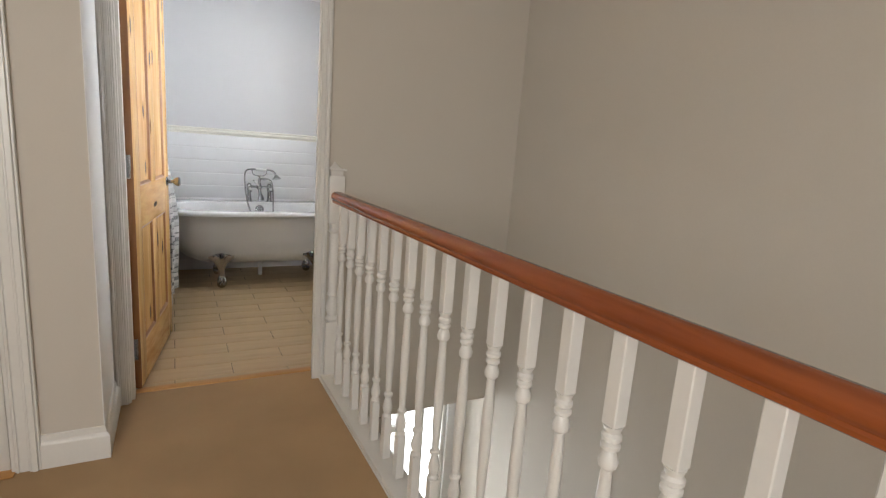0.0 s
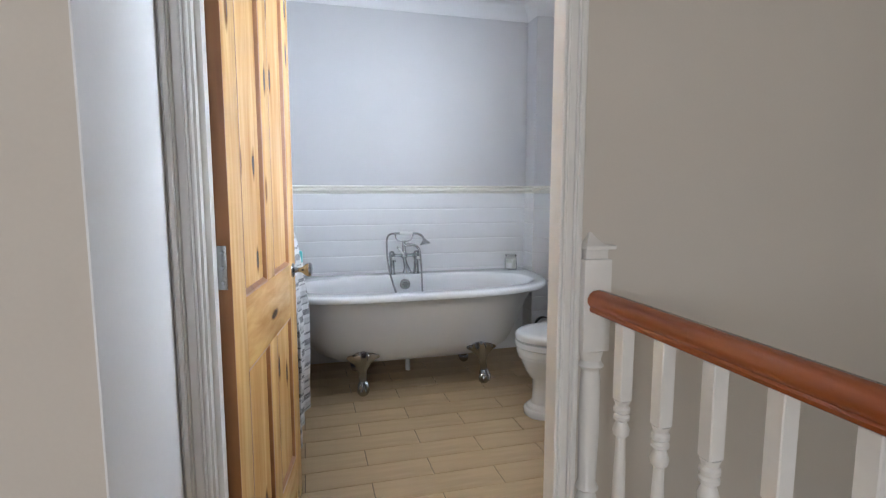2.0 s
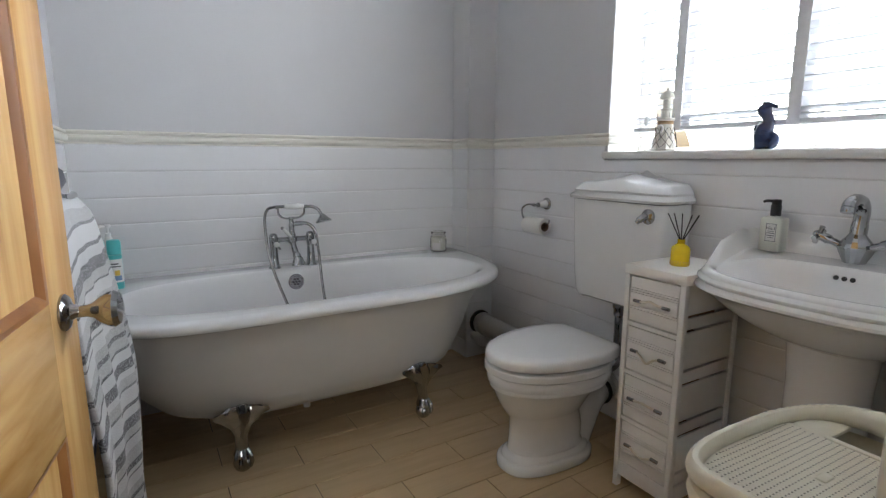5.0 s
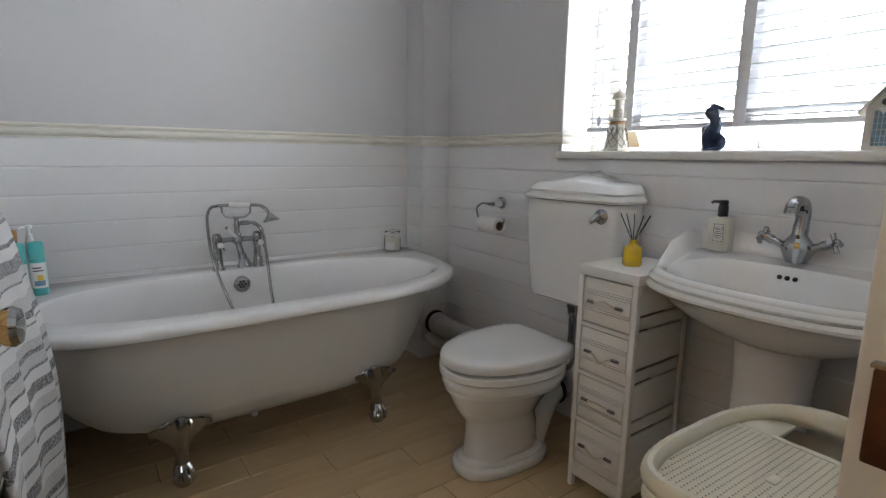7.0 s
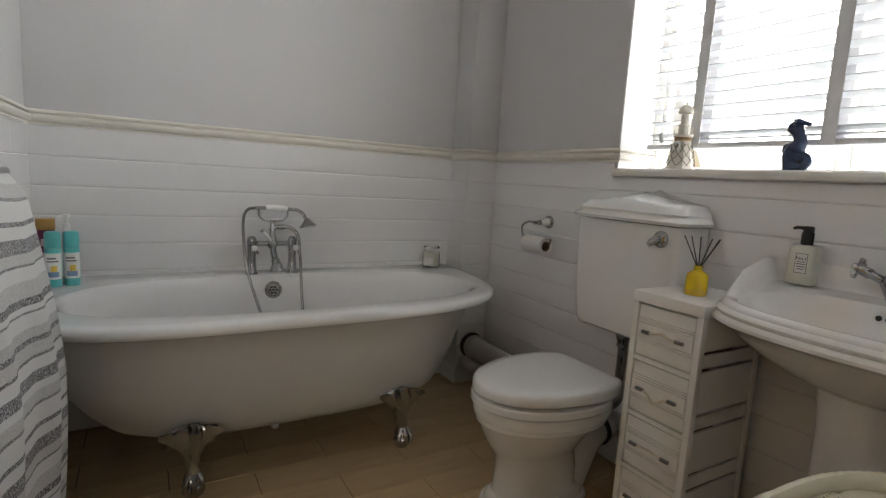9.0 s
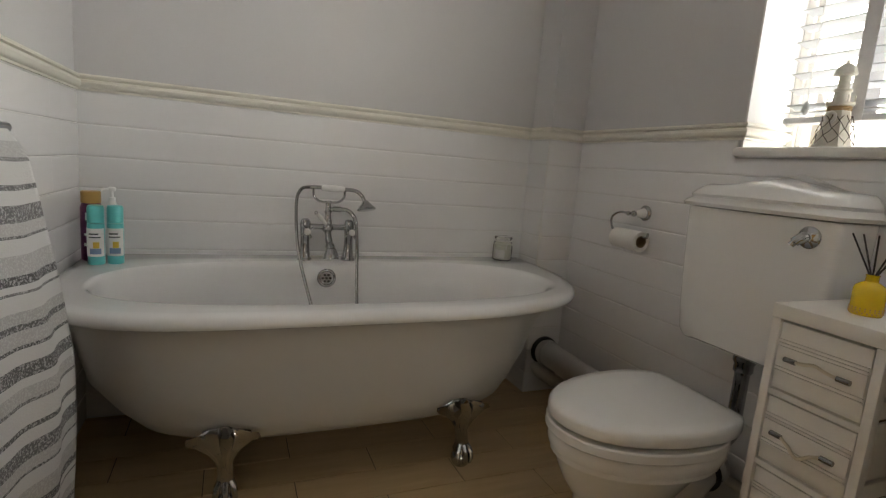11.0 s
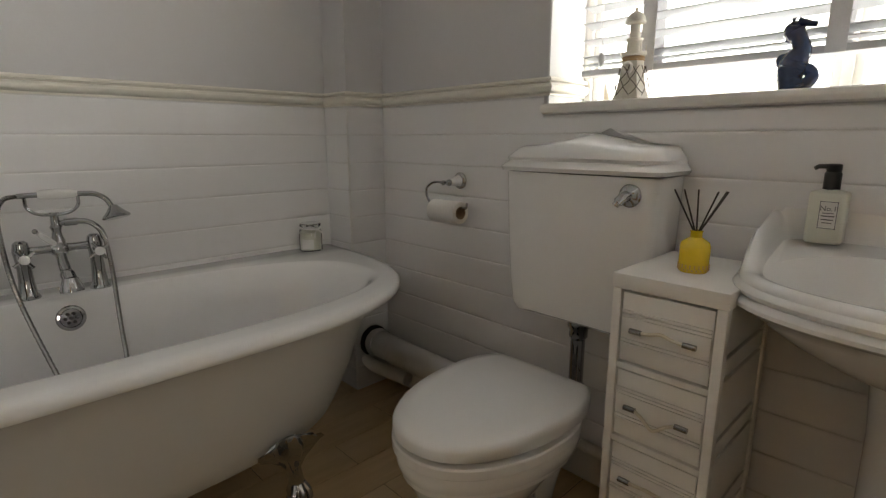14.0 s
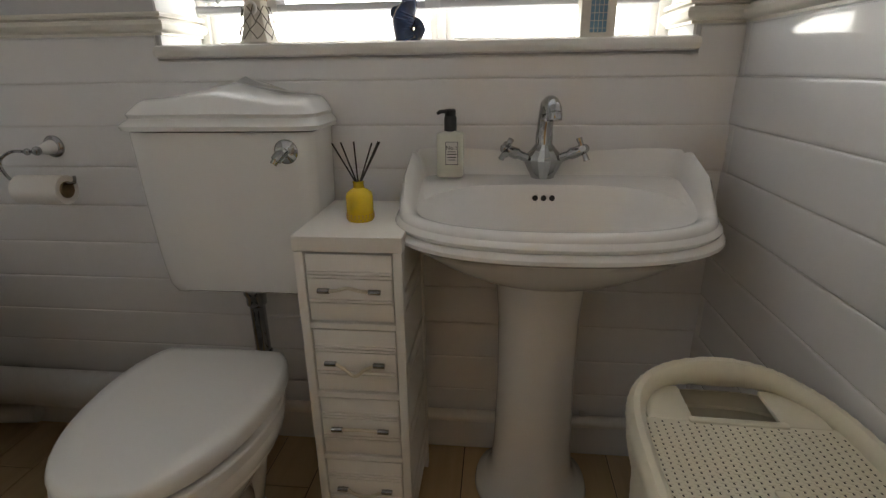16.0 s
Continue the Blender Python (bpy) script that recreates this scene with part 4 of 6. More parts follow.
def candle_jar():
    x, y, z = 1.437, 4.866, 0.620
    t = thing("candle_jar", (x, y, z), "glass candle jar with a ribbon on the bath rim", "candle jar")
    bm = bmesh.new()
    lathe(bm, [(0.040, 0), (0.044, 0.004), (0.0445, 0.07), (0.040, 0.082), (0.036, 0.086), (0.036, 0.094), (0.041, 0.098), (0.041, 0.106), (0.037, 0.108), (0.035, 0.104), (0.033, 0.09), (0.039, 0.078), (0.041, 0.066), (0.041, 0.006), (0, 0.005)], (x, y, z), segs=28, caps=(True, False))
    part("jar", bm, JAR_GLASS, t, "clear glass jar")
    bm = bmesh.new()
    lathe(bm, [(0.0405, 0.0065), (0.0405, 0.074), (0, 0.075)], (x, y, z), segs=24, caps=(True, False))
    part("wax", bm, WAX, t, "pale green candle wax")
    bm = bmesh.new()
    wrap(bm, x, y, 0.0447, z + 0.012, z + 0.05, 195, 255)
    part("label", bm, LABEL, t, "small white label")
    bm = bmesh.new()
    tube(bm, [(x + 0.038 * math.cos(a), y + 0.038 * math.sin(a), z + 0.089) for a in (2 * math.pi * i / 24 for i in range(25))], 0.003, 6)
    tube(bm, curve([(x + 0.01, y - 0.037, z + 0.088), (x + 0.028, y - 0.042, z + 0.07), (x + 0.03, y - 0.044, z + 0.045)], 5), 0.0025, 6)
    tube(bm, curve([(x + 0.01, y - 0.037, z + 0.088), (x - 0.004, y - 0.043, z + 0.072), (x - 0.006, y - 0.045, z + 0.055)], 5), 0.0025, 6)
    part("ribbon", bm, LABEL, t, "white ribbon bow")


candle_jar()

# ---- toilet, cistern, pipes ----


def egg(x0, x1, hw, z, n=2.3, segs=44, skew=0.12, cy=3.803):
    """An egg in plan: rounded nose at x0, broad and blunter towards x1."""
    cx, ax = (x0 + x1) / 2, (x1 - x0) / 2
    pts = []
    for i in range(segs):
        a = 2 * math.pi * i / segs
        c, s = power(math.cos(a), n), power(math.sin(a), n)
        pts.append(Vector((cx + ax * c, cy + hw * s * (1 + skew * c), z)))
    return pts


def toilet():
    t = thing("toilet", (1.30, 3.79, 0.0), "white china toilet with a closed white seat", "toilet")
    bm = bmesh.new()
    loft(bm, [egg(1.096, 1.472, 0.112, 0.0, 2.7), egg(1.090, 1.478, 0.117, 0.006, 2.7), egg(1.090, 1.478, 0.117, 0.034, 2.7), egg(1.095, 1.473, 0.112, 0.041, 2.7), egg(1.104, 1.466, 0.103, 0.043, 2.6),
             egg(1.107, 1.462, 0.100, 0.056, 2.6), egg(1.115, 1.454, 0.092, 0.062, 2.6), egg(1.128, 1.440, 0.094, 0.065, 2.5), egg(1.133, 1.431, 0.091, 0.085, 2.5), egg(1.135, 1.435, 0.090, 0.14, 2.4), egg(1.131, 1.422, 0.093, 0.195, 2.3),
             egg(1.110, 1.430, 0.107, 0.217, 2.2), egg(1.090, 1.440, 0.129, 0.250, 2.1), egg(1.072, 1.460, 0.150, 0.290, 2.1), egg(1.062, 1.490, 0.164, 0.3140, 2.1), egg(1.059, 1.500, 0.167, 0.3200, 2.1),
             egg(1.053, 1.525, 0.175, 0.3215, 2.1), egg(1.052, 1.530, 0.177, 0.3300, 2.1), egg(1.054, 1.535, 0.175, 0.3370, 2.1), egg(1.047, 1.53, 0.183, 0.3390, 2.1), egg(1.043, 1.535, 0.187, 0.3520, 2.1), egg(1.044, 1.535, 0.186, 0.3660, 2.1), egg(1.050, 1.535, 0.181, 0.3730, 2.1)])
    part("pan", bm, CERAMIC, t, "white china pan and pedestal", smooth=45)
    bm = bmesh.new()
    tube(bm, curve([(1.440, 3.79, 0.03), (1.462, 3.785, 0.10), (1.496, 3.785, 0.170), (1.545, 3.79, 0.208), (1.60, 3.80, 0.212)], 6), 0.050, 18)
    part("trap", bm, CERAMIC, t, "curved china outlet trap")
    bm = bmesh.new()
    loft(bm, [egg(1.042, 1.520, 0.187, 0.379, 2.2), egg(1.037, 1.525, 0.192, 0.383, 2.2), egg(1.037, 1.525, 0.192, 0.403, 2.2), egg(1.040, 1.522, 0.189, 0.407, 2.2)])
    part("seat", bm, SEAT_PLASTIC, t, "white seat ring")
    bm = bmesh.new()

    def lid(x0, x1, hw, z):
        """Rounded nose, sides drawn in to a straight narrower back."""
        pts = egg(x0, x1 + 0.06, hw, z, 2.25)
        return [Vector((min(p.x, x1 + (p.x - x1) * 0.08 if p.x > x1 else p.x), p.y, p.z)) for p in pts]

    loft(bm, [lid(1.043, 1.505, 0.184, 0.416), lid(1.039, 1.508, 0.188, 0.419), lid(1.038, 1.508, 0.189, 0.440), lid(1.042, 1.506, 0.186, 0.448), lid(1.050, 1.496, 0.179, 0.454), lid(1.09, 1.470, 0.150, 0.458), lid(1.16, 1.42, 0.095, 0.460)])
    part("lid", bm, SEAT_PLASTIC, t, "closed white lid", smooth=50)
    for y in (3.72, 3.86):
        bm = bmesh.new()
        lathe(bm, [(0.011, -0.03), (0.011, 0.03)], (1.517, y, 0.428), axis=(0, 1, 0), segs=12)
        lathe(bm, [(0.010, 0.372), (0.010, 0.425)], (1.506, y, 0), segs=12)
        part("hinge", bm, CHROME, t, "chrome seat hinge")
    bm = bmesh.new()
    lathe(bm, [(0.007, 0), (0.006, 0.003), (0, 0.004)], (1.33, 3.689, 0.024), axis=(0, -1, 0.2), segs=10, caps=(True, False))
    part("fixing_cap", bm, CHROME, t)


toilet()


def rect(cx, cy, ax, ay, z, n=7, segs=48):
    return oval(cx, cy, ax, ay, z, n, segs)


def cistern():
    t = thing("cistern", (1.65, 3.776, 0.56), "white china low-level cistern with a chrome lever on the tiled wall", "cistern")
    rings = []
    for z, f, hw in ((0.556, 0.075, 0.165), (0.562, 0.080, 0.182), (0.585, 0.083, 0.196), (0.66, 0.085, 0.204), (0.80, 0.087, 0.212), (0.962, 0.089, 0.217)):
        rings.append([Vector((1.734 - f + f * power(math.cos(a), 9), 3.776 + hw * power(math.sin(a), 9), z + (0.012 * (1 - (abs(math.sin(a)) ** 2)) if z < 0.6 else 0))) for a in (2 * math.pi * i / 56 for i in range(56))])
    bm = bmesh.new()
    loft(bm, rings)
    part("tank", bm, CERAMIC, t, "white china tank", smooth=40)
    rings = []
    for z, f, hw, hump in ((0.964, 0.090, 0.219, 0), (0.966, 0.096, 0.230, 0), (0.976, 0.098, 0.234, 0), (0.984, 0.094, 0.228, 0), (0.988, 0.090, 0.224, 0), (0.992, 0.087, 0.221, 0), (1.000, 0.090, 0.222, 0.1), (1.012, 0.084, 0.214, 0.25), (1.025, 0.076, 0.204, 0.6), (1.032, 0.066, 0.194, 1.0), (1.031, 0.03, 0.12, 1.0)):
        ring = []
        for i in range(64):
            a = 2 * math.pi * i / 64
            x, y = 1.737 - f + f * power(math.cos(a), 8), hw * power(math.sin(a), 8)
            back = max(0.0, (x - 1.60) / 0.137)
            h = z + hump * 0.046 * math.exp(-(y / 0.085) ** 2) * (0.35 + 0.65 * back)
            ring.append(Vector((x, 3.776 + y, h)))
        rings.append(ring)
    bm = bmesh.new()
    loft(bm, rings)
    part("lid", bm, CERAMIC, t, "moulded lid with a raised curved crest", smooth=40)
    bm = bmesh.new()
    lathe(bm, [(0.027, 0), (0.027, 0.003), (0.023, 0.008), (0.013, 0.011), (0.010, 0.014), (0.010, 0.024)], (1.557, 3.618, 0.921), axis=(-1, 0, 0), segs=24)
    lv = part("lever_rose", bm, CHROME, t, "round chrome lever rose")
    bm = bmesh.new()
    tube(bm, curve([(1.540, 3.618, 0.922), (1.528, 3.622, 0.917), (1.520, 3.628, 0.908), (1.516, 3.633, 0.900)], 5), [0.013] * 6 + [0.012] * 5 + [0.008] * 5, 12)
    part("lever", bm, CHROME, lv)
    bm = bmesh.new()
    lathe(bm, [(0.031, 0.566), (0.031, 0.542), (0.026, 0.534), (0.026, 0.512), (0.020, 0.504), (0.020, 0.36)], (1.640, 3.780, 0), segs=18)
    tube(bm, curve([(1.640, 3.775, 0.37), (1.636, 3.775, 0.33), (1.60, 3.777, 0.30), (1.52, 3.78, 0.295)], 5), 0.020, 14)
    part("flush_pipe", bm, CHROME, t, "chrome flush pipe")


cistern()


def soil_pipe():
    t = thing("soil_pipe", (1.655, 4.3, 0.21), "grey-white plastic soil pipe along the wall base", "pipe")
    bm = bmesh.new()
    tube(bm, [(1.655, 4.775, 0.205), (1.655, 4.40, 0.20), (1.655, 4.02, 0.195)], 0.054, 26)
    tube(bm, curve([(1.655, 4.04, 0.195), (1.655, 3.93, 0.194), (1.645, 3.85, 0.200), (1.595, 3.80, 0.211)], 6), 0.056, 22)
    part("pipe", bm, PIPE_GREY, t, smooth=60)
    bm = bmesh.new()
    lathe(bm, [(0.055, 0.0), (0.063, 0.0), (0.066, 0.006), (0.066, 0.020), (0.060, 0.024), (0.055, 0.024)], (1.655, 4.779, 0.206), axis=(0, -1, 0), segs=30, caps=(False, False))
    part("wall_collar", bm, RUBBER_AND_HOLE_SHADE, t, "dark rubber collar at the wall")
    bm = bmesh.new()
    lathe(bm, [(0.055, 0.0), (0.0605, 0.001), (0.0605, 0.03), (0.055, 0.031)], (1.655, 4.745, 0.205), axis=(0, -1, 0), segs=28, caps=(False, False))
    part("socket", bm, PIPE_GREY, t)
    bm = bmesh.new()
    tube(bm, curve([(1.622, 4.779, 0.135), (1.625, 4.74, 0.115), (1.64, 4.68, 0.105), (1.66, 4.55, 0.10)], 5), 0.028, 14)
    part("branch", bm, PIPE_GREY, t, "thinner branch pipe below")
    bm = bmesh.new()
    lathe(bm, [(0.050, 0), (0.058, 0.0), (0.060, 0.008), (0.058, 0.016), (0.050, 0.016)], (1.568, 3.794, 0.211), axis=(-1, -0.1, -0.08), segs=24, caps=(False, False))
    part("seal_ring", bm, RUBBER_AND_HOLE_SHADE, t, "black rubber seal ring")


soil_pipe()
t = thing("water_pipe", (1.715, 3.3, 0.135), "white painted water pipe along the wall base", "pipe")
bm = bmesh.new()
tube(bm, [(1.715, 2.635, 0.135), (1.715, 3.3, 0.135), (1.715, 3.98, 0.135)], 0.017, 14)
part("pipe", bm, GLOSS_WHITE, t)
for y in (2.9, 3.48, 3.9):
    part("clip", boxes((1.712, y - 0.008, 0.115, 1.738, y + 0.008, 0.156), bevel=0.002), GLOSS_WHITE, t)


def roll_holder():
    t = thing("toilet_roll_holder", (1.738, 4.335, 0.906), "chrome and white wall toilet roll holder", "toilet roll holder")
    bm = bmesh.new()
    lathe(bm, [(0.029, 0), (0.029, 0.004), (0.025, 0.009), (0.020, 0.012)], (1.738, 4.335, 0.906), axis=(-1, 0, 0), segs=24)
    part("wall_rose", bm, CHROME, t)
    bm = bmesh.new()
    lathe(bm, [(0.020, 0.010), (0.016, 0.03), (0.011, 0.046), (0.009, 0.05)], (1.738, 4.335, 0.906), axis=(-1, 0, -0.05), segs=18)
    part("stem", bm, CERAMIC, t, "white china stem")
    bm = bmesh.new()
    ball(bm, (1.682, 4.336, 0.902), 0.012)
    ball(bm, (1.674, 4.356, 0.901), 0.009)
    tube(bm, curve([(1.682, 4.336, 0.902), (1.676, 4.36, 0.901), (1.670, 4.395, 0.902), (1.664, 4.425, 0.885), (1.662, 4.43, 0.862), (1.662, 4.418, 0.836), (1.662, 4.40, 0.826)], 6), 0.0042, 9)
    tube(bm, curve([(1.662, 4.41, 0.826), (1.662, 4.33, 0.823), (1.662, 4.245, 0.823), (1.660, 4.232, 0.829), (1.658, 4.228, 0.842)], 6), 0.004, 9)
    part("arm", bm, CHROME, t, "looped chrome arm")
    r = thing("toilet_roll", (1.662, 4.325, 0.81), "part-used white toilet paper roll", "toilet roll")
    bm = bmesh.new()
    rings = []
    for rr, yy in ((0.0215, 4.262), (0.037, 4.260), (0.0375, 4.262), (0.0375, 4.388), (0.037, 4.390), (0.0215, 4.388)):
        rings.append([Vector((1.662 + rr * math.cos(a), yy, 0.806 + rr * math.sin(a))) for a in (2 * math.pi * i / 30 for i in range(30))])
    loft(bm, rings + [rings[0]], (False, False))
    part("paper", bm, PAPER, r)
    bm = bmesh.new()
    rings = [[Vector((1.662 + rr * math.cos(a), yy, 0.806 + rr * math.sin(a))) for a in (2 * math.pi * i / 24 for i in range(24))] for rr, yy in ((0.0195, 4.258), (0.0214, 4.258), (0.0214, 4.392), (0.0195, 4.392))]
    loft(bm, rings + [rings[0]], (False, False))
    part("core", bm, CARDBOARD, r, "brown cardboard core")


roll_holder()

# ---- drawer cabinet ----


def drawer_cabinet():
    x0, x1, y0, y1, top = 1.380, 1.668, 3.337, 3.553, 0.786
    t = thing("drawer_cabinet", (1.52, 3.445, 0), "narrow white four-drawer cabinet with slatted sides", "cabinet")
    part("top", boxes((x0 - 0.002, y0 - 0.002, top - 0.032, x1, y1 + 0.002, top), bevel=0.003), CABINET_WHITE, t)
    for a, b in ((x0, y0), (x0, y1 - 0.018), (x1 - 0.022, y0), (x1 - 0.022, y1 - 0.018)):
        part("post", boxes((a, b, 0.0, a + 0.022, b + 0.018, top - 0.032), bevel=0.0015), CABINET_WHITE, t)
    for y in (y0 + 0.004, y1 - 0.012):
        lo = 0.045
        for g in (0.10, 0.145, 0.27, 0.315, 0.44, 0.485, 0.61, 0.655):
            part("side_slat", boxes((x0 + 0.022, y, lo, x1 - 0.022, y + 0.008, g - 0.005), bevel=0.001), CABINET_WHITE, t)
            lo = g + 0.005
        part("side_slat", boxes((x0 + 0.022, y, lo, x1 - 0.022, y + 0.008, top - 0.032), bevel=0.001), CABINET_WHITE, t)
    part("back_panel", boxes((x1 - 0.010, y0 + 0.018, 0.04, x1 - 0.004, y1 - 0.018, top - 0.032)), CABINET_WHITE, t)
    part("bottom", boxes((x0 + 0.004, y0 + 0.018, 0.045, x1 - 0.022, y1 - 0.018, 0.060)), CABINET_WHITE, t)
    # unseen inner boxes, added in dark brown so the gaps stay dark
    for z in (0.12, 0.285, 0.452, 0.62):
        part("drawer_box", boxes((x0 + 0.040, y0 + 0.062, z, x1 - 0.03, y1 - 0.062, z + 0.09)), CARDBOARD, t, "brown drawer box added inside to keep the gaps dark")
    part("plinth_rail", boxes((x0 + 0.002, y0 + 0.018, 0.058, x0 + 0.020, y1 - 0.018, 0.098), bevel=0.001), CABINET_WHITE, t)
    rows = [(0.603, 0.748, 1), (0.436, 0.581, -1), (0.269, 0.414, 0.6), (0.102, 0.247, -0.6)]
    for i, (a, b, sag) in enumerate(rows):
        if i < 3:
            part("divider", boxes((x0 + 0.001, y0 + 0.018, a - 0.0175, x0 + 0.040, y1 - 0.018, a - 0.0045), bevel=0.001), CABINET_WHITE, t)
        m = (a + b) / 2
        ya, yb = y0 + 0.0212, y1 - 0.0212
        d = part("drawer_front", boxes((x0 + 0.004, ya, a, x0 + 0.040, yb, b), bevel=0.0012), CABINET_WHITE, t)
        for k in (-0.034, -0.0265, 0.0265, 0.034):
            part("reed", boxes((x0 - 0.0005, ya + 0.001, m + k - 0.0026, x0 + 0.005, yb - 0.001, m + k + 0.0026), bevel=0.0012), CABINET_WHITE, d)
        part("raised_band", boxes((x0 + 0.0005, ya + 0.001, m - 0.0215, x0 + 0.005, yb - 0.001, m + 0.0215), bevel=0.001), CABINET_WHITE, d)
        for y in (ya + 0.035, yb - 0.035):
            bm = bmesh.new()
            lathe(bm, [(0.0056, -0.012), (0.0056, 0.012)], (x0 - 0.006, y, m - 0.002), axis=(0, 1, 0), segs=12)
            lathe(bm, [(0.003, 0.0), (0.003, 0.006)], (x0 - 0.006, y, m - 0.002), axis=(1, 0, 0), segs=8)
            part("ferrule", bm, STEEL, d, "small steel ferrule")
        bm = bmesh.new()
        mid = (ya + yb) / 2
        if sag > 0:
            pts = [(x0 - 0.006, ya + 0.045, m - 0.002), (x0 - 0.010, ya + 0.066, m + 0.002), (x0 - 0.012, mid, m + 0.008 * sag), (x0 - 0.010, yb - 0.066, m + 0.002), (x0 - 0.006, yb - 0.045, m - 0.002)]
        else:
            pts = [(x0 - 0.006, ya + 0.045, m - 0.002), (x0 - 0.010, ya + 0.064, m - 0.010), (x0 - 0.012, mid, m + 0.026 * sag), (x0 - 0.010, yb - 0.064, m - 0.010), (x0 - 0.006, yb - 0.045, m - 0.002)]
        tube(bm, curve(pts, 5), 0.0037, 8)
        part("pull_cord", bm, CORD, d, "cream cord pull")


drawer_cabinet()


def diffuser():
    x, y, z = 1.499, 3.445, 0.786
    t = thing("reed_diffuser", (x, y, z), "yellow glass reed diffuser with black reeds on the cabinet", "reed diffuser")
    bm = bmesh.new()
    lathe(bm, [(0.026, 0), (0.0285, 0.003), (0.0285, 0.052), (0.026, 0.060), (0.018, 0.066), (0.0115, 0.070), (0.0110, 0.080), (0.0125, 0.083), (0.0095, 0.084), (0.0085, 0.07)], (x, y, z), segs=28, caps=(True, False))
    body = part("bottle", bm, YELLOW, t, smooth=40)
    bm = bmesh.new()
    for k in range(22):
        for h in (0.006, 0.0105, 0.015):
            a = 2 * math.pi * (k + (h > 0.008) * 0.5) / 22
            ball(bm, (x + 0.0288 * math.cos(a), y + 0.0288 * math.sin(a), z + h), 0.0016, u=6, v=4)
    part("studded_band", bm, GOLD, body, "darker studded base band")
    for dx, dy in ((-0.012, 0.046), (-0.004, 0.030), (0.0, 0.004), (-0.010, -0.036), (0.008, -0.048), (0.012, -0.044)):
        bm = bmesh.new()
        tube(bm, [(x - dx * 0.12, y - dy * 0.12, z + 0.06), (x + dx, y + dy, z + 0.165 - 40 * 0.0001 * abs(dy) * 10)], 0.0017, 6)
        part("reed", bm, REED, t)


diffuser()

# ---- basin ----


def rise(t):
    """Smooth step from 0 to 1."""
    t = min(1.0, max(0.0, t))
    return t * t * (3 - 2 * t)


def basin_ring(front, side, back, z, n=2.5, segs=60, cy=3.040, mid=1.56, wings=0.0, deck=0.0):
    """Bowed front, straighter flanks, back along the wall."""
    pts = []
    for i in range(segs):
        a = 2 * math.pi * i / segs
        c, s = math.cos(a), math.sin(a)
        if c < 0:
            x, y = mid + (mid - front) * power(c, n), side * power(s, n)
        else:
            x, y = mid + (back - mid) * power(c, 9), side * power(s, 9)
        zz = z + wings * rise((x - 1.47) / 0.15) * min(1.0, (abs(y) / side) ** 4 + (max(0, (x - 1.705) / 0.035))) + deck * min(1.0, max(0.0, (x - 1.50) / 0.14))
        pts.append(Vector((x, cy + y, zz)))
    return pts


